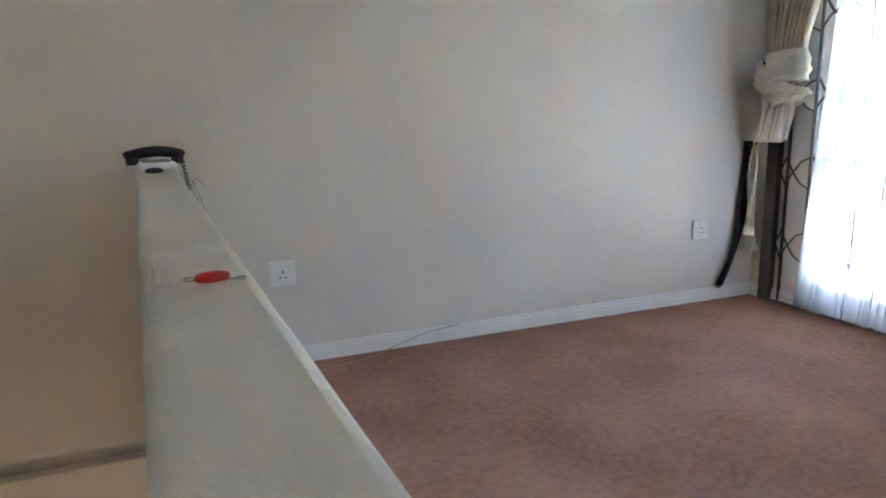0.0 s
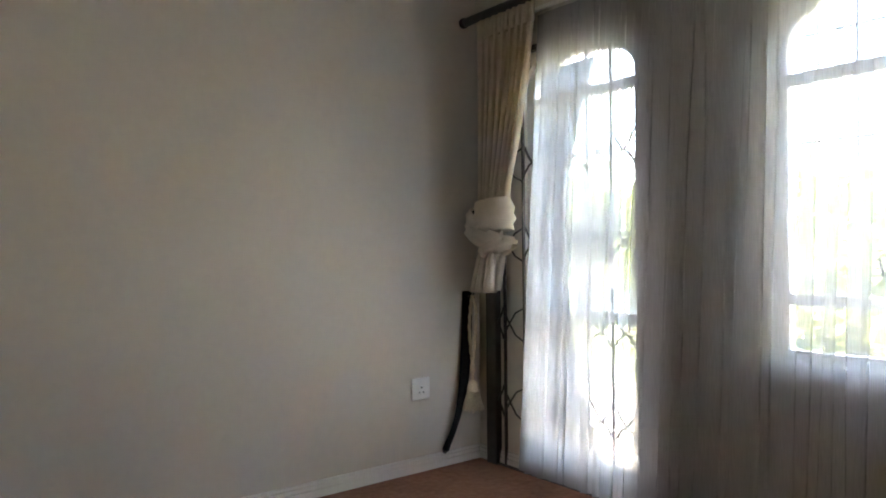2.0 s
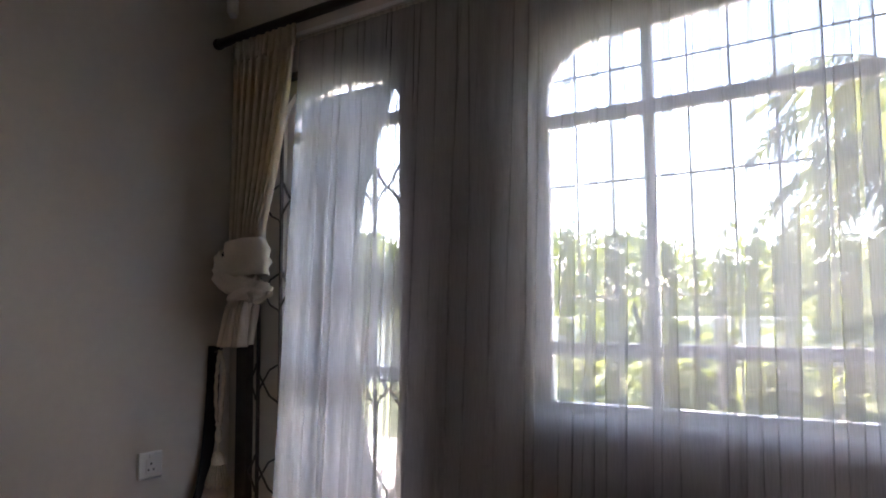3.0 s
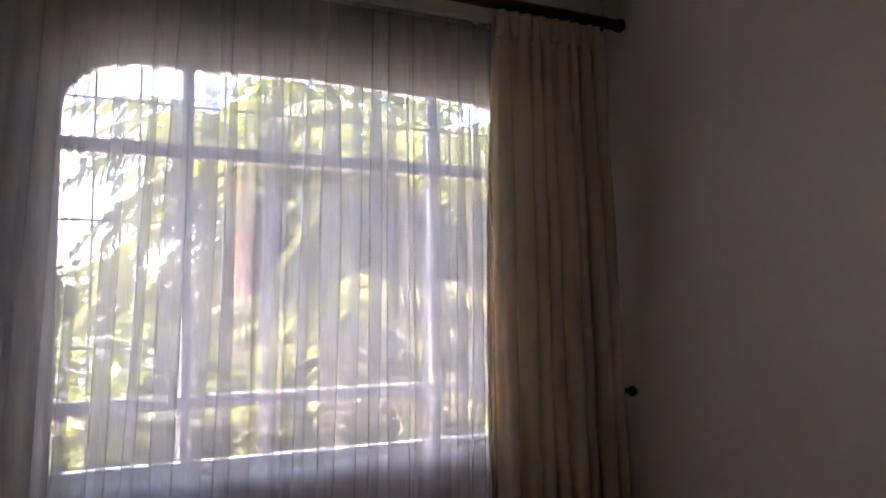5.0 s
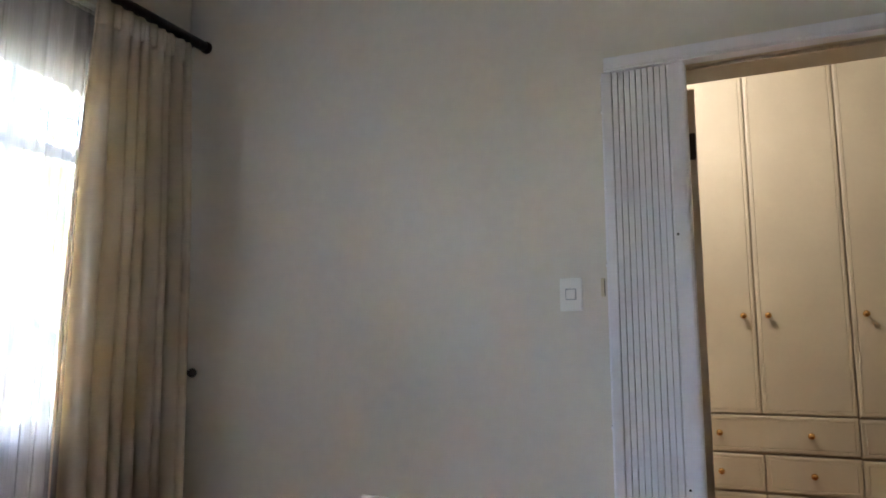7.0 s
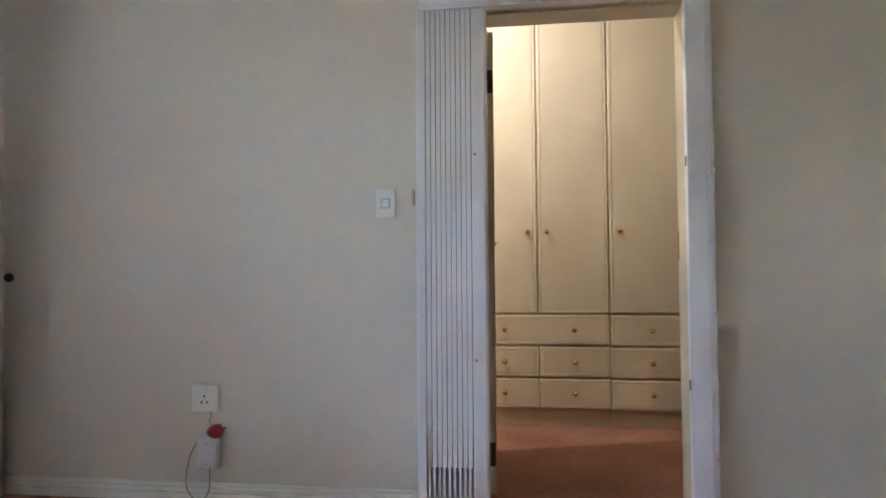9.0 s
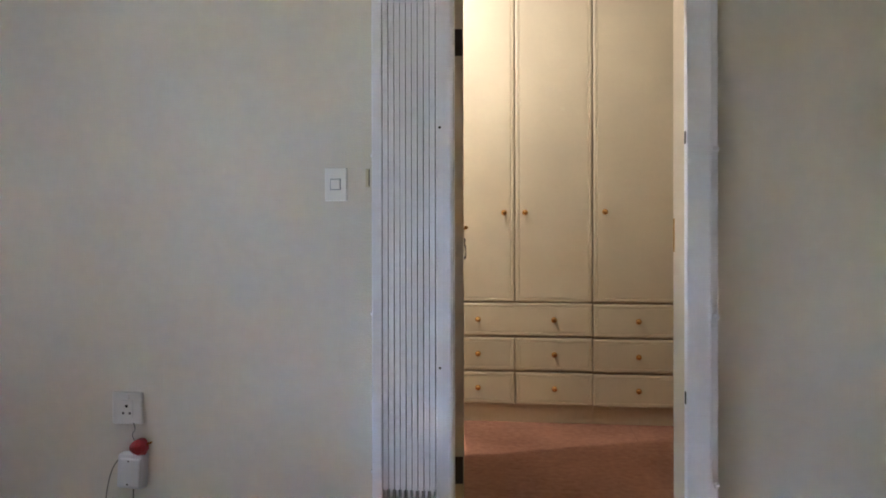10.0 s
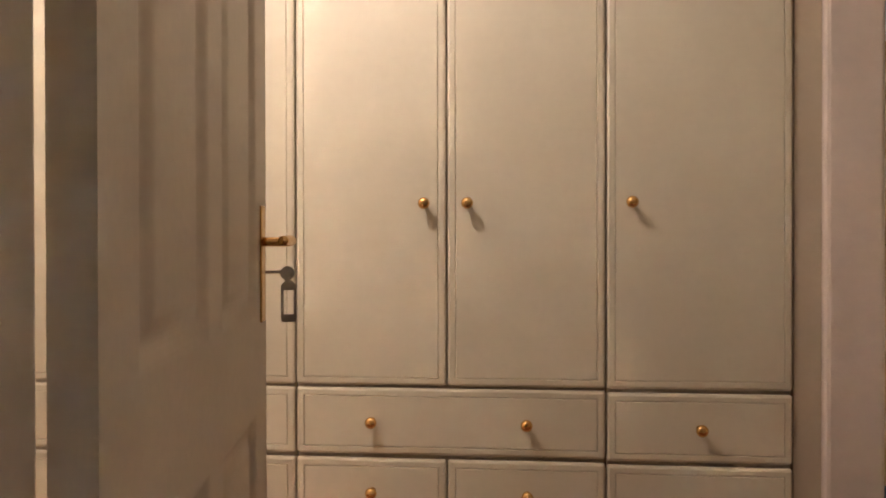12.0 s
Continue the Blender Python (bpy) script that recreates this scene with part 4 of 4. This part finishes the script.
wa = carcass("wardrobe_unit", -1.12, XB, "cream built-in wardrobe with tall door above drawers")
for x0, x1 in ((-1.12, XA), (XA, XB)):
    d = part("door", front(x0, x1, 0.70, 2.66), MELAMINE, wa)
knob(-1.62, 1.218, wa)
for z0, z1 in ROWS:
    for x0, x1 in ((-1.12, XA), (XA, XB)):
        d = part("drawer", front(x0, x1, z0, z1), MELAMINE, wa)
        knob((x0 + x1) / 2, (z0 + z1) / 2, d)
wb = carcass("wardrobe_unit", XB, XD, "cream built-in double wardrobe with wide drawer below")
for x0, x1, k in ((XB, XC, -2.373), (XC, XD, -2.494)):
    d = part("door", front(x0, x1, 0.70, 2.66), MELAMINE, wb)
    knob(k, 1.218, d)
d = part("drawer", front(XB, XD, *ROWS[0]), MELAMINE, wb)
for k in (-2.222, -2.657):
    knob(k, 0.602, d)
for (z0, z1), kz in zip(ROWS[1:], (0.403, 0.207)):
    for x0, x1, k in ((XB, XC, -2.222), (XC, XD, -2.659)):
        d = part("drawer", front(x0, x1, z0, z1), MELAMINE, wb)
        knob(k, kz, d)
wc = carcass("wardrobe_unit", XD, XE, "cream built-in single wardrobe with three drawers")
d = part("door", front(XD, XE, 0.70, 2.66), MELAMINE, wc)
knob(-2.944, 1.218, d)
for (z0, z1), kz in zip(ROWS, (0.597, 0.396, 0.204)):
    d = part("drawer", front(XD, XE, z0 - 0.004, z1 - 0.004), MELAMINE, wc)
    knob(-3.129, kz, d)
filler = thing("wardrobe_filler", "cream filler strip between wardrobe and pier", "filler")
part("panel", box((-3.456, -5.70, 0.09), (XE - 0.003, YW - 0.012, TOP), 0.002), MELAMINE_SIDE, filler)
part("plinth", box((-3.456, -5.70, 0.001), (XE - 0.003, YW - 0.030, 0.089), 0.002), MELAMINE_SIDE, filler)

lampc = thing("ceiling_light", "small round glass ceiling light in the passage", "ceiling light", at=pose(-1.72, -4.66, 0))
part("base", lathe([(0.07, 2.749), (0.07, 2.73), (0.05, 2.715)], 24), WHITE_TRIM, lampc)
part("holder", lathe([(0.022, 2.725), (0.022, 2.712)], 16), WHITE_TRIM, lampc)

stairlamp = thing("wall_lamp", "small warm wall lamp down in the stairwell", "lamp", at=pose(-4.61, -1.2, -1.25))
part("back_plate", lathe([(0.05, 0), (0.05, 0.012), (0.04, 0.016)], 20, Matrix.Rotation(radians(90), 4, "Y")), BRASS, stairlamp)
part("arm", tube([(0.016, 0, 0), (0.07, 0, 0.0), (0.10, 0, 0.03)], 0.008, 8), BRASS, stairlamp)

# ---- study seen through its doorway ----
fr = thing("door_3", "red-brown timber frame of the study doorway", "door frame", kind="structure")
part("head", box((-4.69, -6.275, 2.03), (-3.81, -6.10, 2.079), 0.004), REDWOOD, fr)
part("jamb", box((-4.689, -6.275, 0.004), (-4.645, -6.10, 2.029), 0.004), REDWOOD, fr)
part("jamb", box((-3.855, -6.275, 0.004), (-3.811, -6.10, 2.029), 0.004), REDWOOD, fr)
sd = thing("glazed_door", "varnished pine door with arched glazing standing open", "door")
SM = pose(-4.62, -6.22, 0.012, 0, 0, math.degrees(math.atan2(-0.70, 0.30)))
gz = [rect(0.15, 0.95, 0.36, 1.13), rect(0.40, 0.95, 0.61, 1.13), rect(0.15, 1.17, 0.36, 1.35), rect(0.40, 1.17, 0.61, 1.35), rect(0.15, 1.39, 0.36, 1.56), rect(0.40, 1.39, 0.61, 1.56),
      [(0.15, 1.60), (0.36, 1.60), (0.36, 1.86), (0.28, 1.83), (0.19, 1.74)], [(0.40, 1.60), (0.61, 1.60), (0.57, 1.74), (0.48, 1.83), (0.40, 1.86)]]
part("leaf", sheet(rect(0, 0, 0.76, 2.0), gz + [rect(0.15, 0.16, 0.61, 0.80)], lambda u, v, d: SM @ Vector((u, d, v)), 0.04), PINE, sd)
part("lower_panel", box((0.15, 0.012, 0.16), (0.61, 0.028, 0.80), 0.004, SM), PINE, sd)
for q in gz:
    part("pane", sheet(q, [], lambda u, v, d: SM @ Vector((u, 0.018 + d, v)), 0.004), GLASS, sd)
for side, y in ((-1, 0.0), (1, 0.04)):
    part("lock_plate", box((0.695, min(y, y + side * 0.005), 0.94), (0.738, max(y, y + side * 0.005), 1.19), 0.008, SM), BRASS, sd)
    part("lever", tube(smooth_line([SM @ Vector(v) for v in ((0.717, y, 1.09), (0.717, y + side * 0.05, 1.09), (0.69, y + side * 0.055, 1.10), (0.62, y + side * 0.052, 1.085))], 6), 0.008, 8), BRASS, sd, smooth=True)
bk = thing("bookcase", "pine bookcase with shade-coloured open shelves above cupboards", "bookcase")
B0, B1, BY = -6.4, -4.4, -8.80
# back and books take the shade colour of the open shelves
part("back", box((B0, -9.24, 0.02), (B1, -9.22, 1.93)), SHELF_SHADE, bk)
for x in (B0, -5.75, -5.08, B1):
    part("side", box((x - 0.02, -9.22, 0.006), (x + 0.02, BY, 1.93), 0.003), PINE, bk)
for z in (0.84, 0.92, 1.17, 1.45, 1.70, 1.94):
    part("shelf", box((B0 - 0.02, -9.22, z - 0.018), (B1 + 0.02, BY + 0.01, z + 0.018), 0.003), PINE, bk)
for a, b in ((B0, -5.75), (-5.75, -5.08), (-5.08, B1)):
    dd = part("cupboard_door", box((a + 0.025, BY, 0.10), (b - 0.025, BY + 0.02, 0.82), 0.004), PINE, bk)
    part("raised_panel", box((a + 0.10, BY + 0.02, 0.18), (b - 0.10, BY + 0.028, 0.74), 0.006), PINE, dd)
    part("books", box((a + 0.04, -9.2, 0.945), (b - 0.06, -8.95, 1.12), 0.01), SHELF_SHADE, bk)

# ---- garden ----
gm = bmesh.new()
bmesh.ops.create_grid(gm, x_segments=40, y_segments=40, size=200)
for v in gm.verts:
    v.co.x += 200.16
    v.co.z = -0.35 + (0.15 * noise.noise(v.co * 0.05) if v.co.x > 20 else 0)
ground = setting("ground", gm, LAWN, "green garden lawn running to the boundary", "ground")
setting("pavement", box((0.151, -9, -0.40), (3.6, 5, -0.22), 0.01), PAVING, "pale sunlit paving outside the window", "paving")


def palm(x, y, h, seed, lean=0.1):
    rg = random.Random(seed)
    t = thing("palm_tree", "tall feather palm with drooping fronds in the garden", "tree", group="garden palms", at=pose(x, y, -0.36, 0, 0, rg.uniform(0, 360)))
    part("trunk", tube([(lean * f * f * h * 0.3, 0, f * h) for f in [i / 14 for i in range(15)]], [0.19 - 0.06 * i / 14 + 0.012 * (i % 2) for i in range(15)], 12), TRUNK, t)
    bm = bmesh.new()
    top = Vector((lean * h * 0.3, 0, h))
    for k in range(38):
        az, el, ln = rg.uniform(0, 6.283), rg.uniform(-0.5, 1.2), rg.uniform(1.7, 2.6)
        d = Vector((math.cos(az), math.sin(az), 0))
        pts = []
        for i in range(13):
            f = i / 12
            pts.append(top + d * ln * f * math.cos(el * (1 - 0.5 * f)) + Vector((0, 0, ln * (math.sin(el) * f - 0.75 * f * f))))
        tube(pts, [0.022 * (1 - 0.85 * i / 12) for i in range(13)], 4, bm)
        for i in range(2, 25):
            f = i / 25
            q = pts[int(f * 12)].lerp(pts[min(12, int(f * 12) + 1)], f * 12 % 1)
            s = d.cross(Vector((0, 0, 1)))
            L = 0.55 * math.sin(math.pi * (0.15 + 0.8 * f))
            for sg in (1, -1):
                tip = q + s * sg * L * 0.75 + d * L * 0.35 + Vector((0, 0, -L * rg.uniform(0.35, 0.9)))
                e = d * 0.02
                bm.faces.new([bm.verts.new(c) for c in (q - e, q + e, (q + tip) / 2 + e * 1.2 + Vector((0, 0, 0.04)), tip)])
    part("crown", bm, LEAF, t)
    return t


palm(7.2, -6.4, 2.9, 3)
palm(6.6, -4.6, 2.3, 4, 0.2)
palm(9.5, -7.2, 3.6, 5)
palm(5.6, -6.2, 2.0, 6)
palm(5.2, -4.0, 1.6, 9, 0.15)
palm(7.8, -3.6, 3.0, 10, 0.1)
palm(9.0, -5.0, 4.0, 11)
palm(13.5, -2.5, 2.2, 8)
palm(6.4, -5.4, 3.5, 14, 0.1)
palm(8.2, -8.6, 4.4, 15, 0.1)
palm(6.0, -3.2, 3.5, 21, 0.05)
palm(5.4, -5.0, 3.2, 22, 0.05)


def leafy(x, y, z, rx, ry, rz, n, seed, name="shrub", label="dense green garden shrub in the sun", leaf=0.11, trunk=0.0):
    rg = random.Random(seed)
    t = thing(name, label, "tree" if trunk else "shrub", group="garden planting", at=pose(x, y, -0.36))
    bm = bmesh.new()
    for k in range(n):
        v = Vector((rg.gauss(0, 1), rg.gauss(0, 1), rg.gauss(0, 1))).normalized() * rg.uniform(0.55, 1.0) ** 0.5
        v *= 0.8 + 0.7 * noise.noise(v * 2.0 + Vector((seed, 0, 0))) + 0.3 * noise.noise(v * 5.0 + Vector((0, seed, 0)))
        c = Vector((v.x * rx, v.y * ry, z + v.z * rz))
        if c.z < 0.02:
            c.z = 0.02 + rg.random() * 0.2
        a = Vector((rg.gauss(0, 1), rg.gauss(0, 1), rg.gauss(0, 0.7))).normalized() * leaf
        b = a.cross(Vector((rg.gauss(0, 1), rg.gauss(0, 1), rg.gauss(0, 1)))).normalized() * leaf * 0.5
        bm.faces.new([bm.verts.new(c + q) for q in (-a, b, a, -b)])
    part("crown", bm, SHRUB, t)
    stem = bmesh.new()
    for k in range(5):
        az = k * 1.256 + seed
        tube([(0, 0, 0), (0.1 * math.cos(az), 0.1 * math.sin(az), z * 0.5), (rx * 0.5 * math.cos(az), ry * 0.5 * math.sin(az), z)], [0.05 + trunk, 0.035 + trunk * 0.7, 0.012], 7, stem)
    part("stems", stem, TRUNK, t)
    return t


for i, (x, y, z, r) in enumerate(((4.6, -1.9, 0.55, 0.7), (5.0, -3.0, 0.5, 0.75), (4.8, -0.9, 0.6, 0.6), (6.5, 0.4, 0.7, 1.0), (7.4, -2.4, 0.9, 1.1), (5.4, -4.6, 0.4, 0.6), (9.0, -4.0, 1.0, 1.3))):
    leafy(x, y, z, r, r, z + 0.1, 1500, 20 + i)
for i, (x, y, z, r) in enumerate(((26, 2, 1.8, 3.0), (28, 8, 2.4, 4.0), (25, -4, 1.6, 2.8), (30, 14, 3.2, 4.6), (22, -14, 3.2, 3.4), (27, -9, 2.4, 3.4), (14.6, -6.2, 3.6, 2.5), (15.4, -10.6, 4.4, 3.0), (14.4, -15.0, 4.0, 2.9), (15.2, -20.0, 4.2, 3.2), (10.5, 8.2, 2.2, 1.6), (8.6, 4.2, 1.9, 1.3), (10.4, -5.4, 5.2, 2.7))):
    leafy(x, y, z, r, r, r * 0.8, 2600 if x > 12 else 6500, 40 + i, "garden_tree", "broad leafy garden tree beyond the wall" if x > 12 else "leafy garden tree in full sun on the lawn", 0.24 if x > 12 else 0.11, 0.12)
gw = thing("garden_wall", "white garden boundary wall with coping", "wall")
part("wall", box((11.8, -30, -0.6), (12.0, 30, 0.85)), WHITE_WALL, gw)
part("coping", box((11.74, -30, 0.85), (12.06, 30, 0.92), 0.01), WHITE_WALL, gw)
hs2 = thing("neighbour_house", "pink brick house with a clay roof beyond the garden", "house", at=pose(19, -9.5, -0.4))
part("wall", box((0, -5, 0), (6, 5, 2.7)), BRICK_PAINT, hs2)
part("roof", sheet([(-5.5, 2.7), (5.5, 2.7), (0, 4.6)], [], lambda u, v, d: (-0.4 + d, u, v), 6.8), ROOF, hs2)
for y in (-3, 0.5, 3):
    wn = part("window", box((-0.05, y - 0.6, 1.0), (0.0, y + 0.6, 2.1)), DARK, hs2)
    part("frame", box((-0.08, y - 0.65, 0.92), (-0.05, y + 0.65, 1.0)), WHITE_WALL, wn)
bw = thing("planter_wall", "low pink brick planter wall beside the paving", "planter", box((3.7, -6.2, -0.36), (3.95, -2.7, -0.06), 0.01), BRICK_PAINT)
part("coping", box((3.66, -6.22, -0.06), (3.99, -2.68, -0.02), 0.008), BRICK_PAINT, bw)
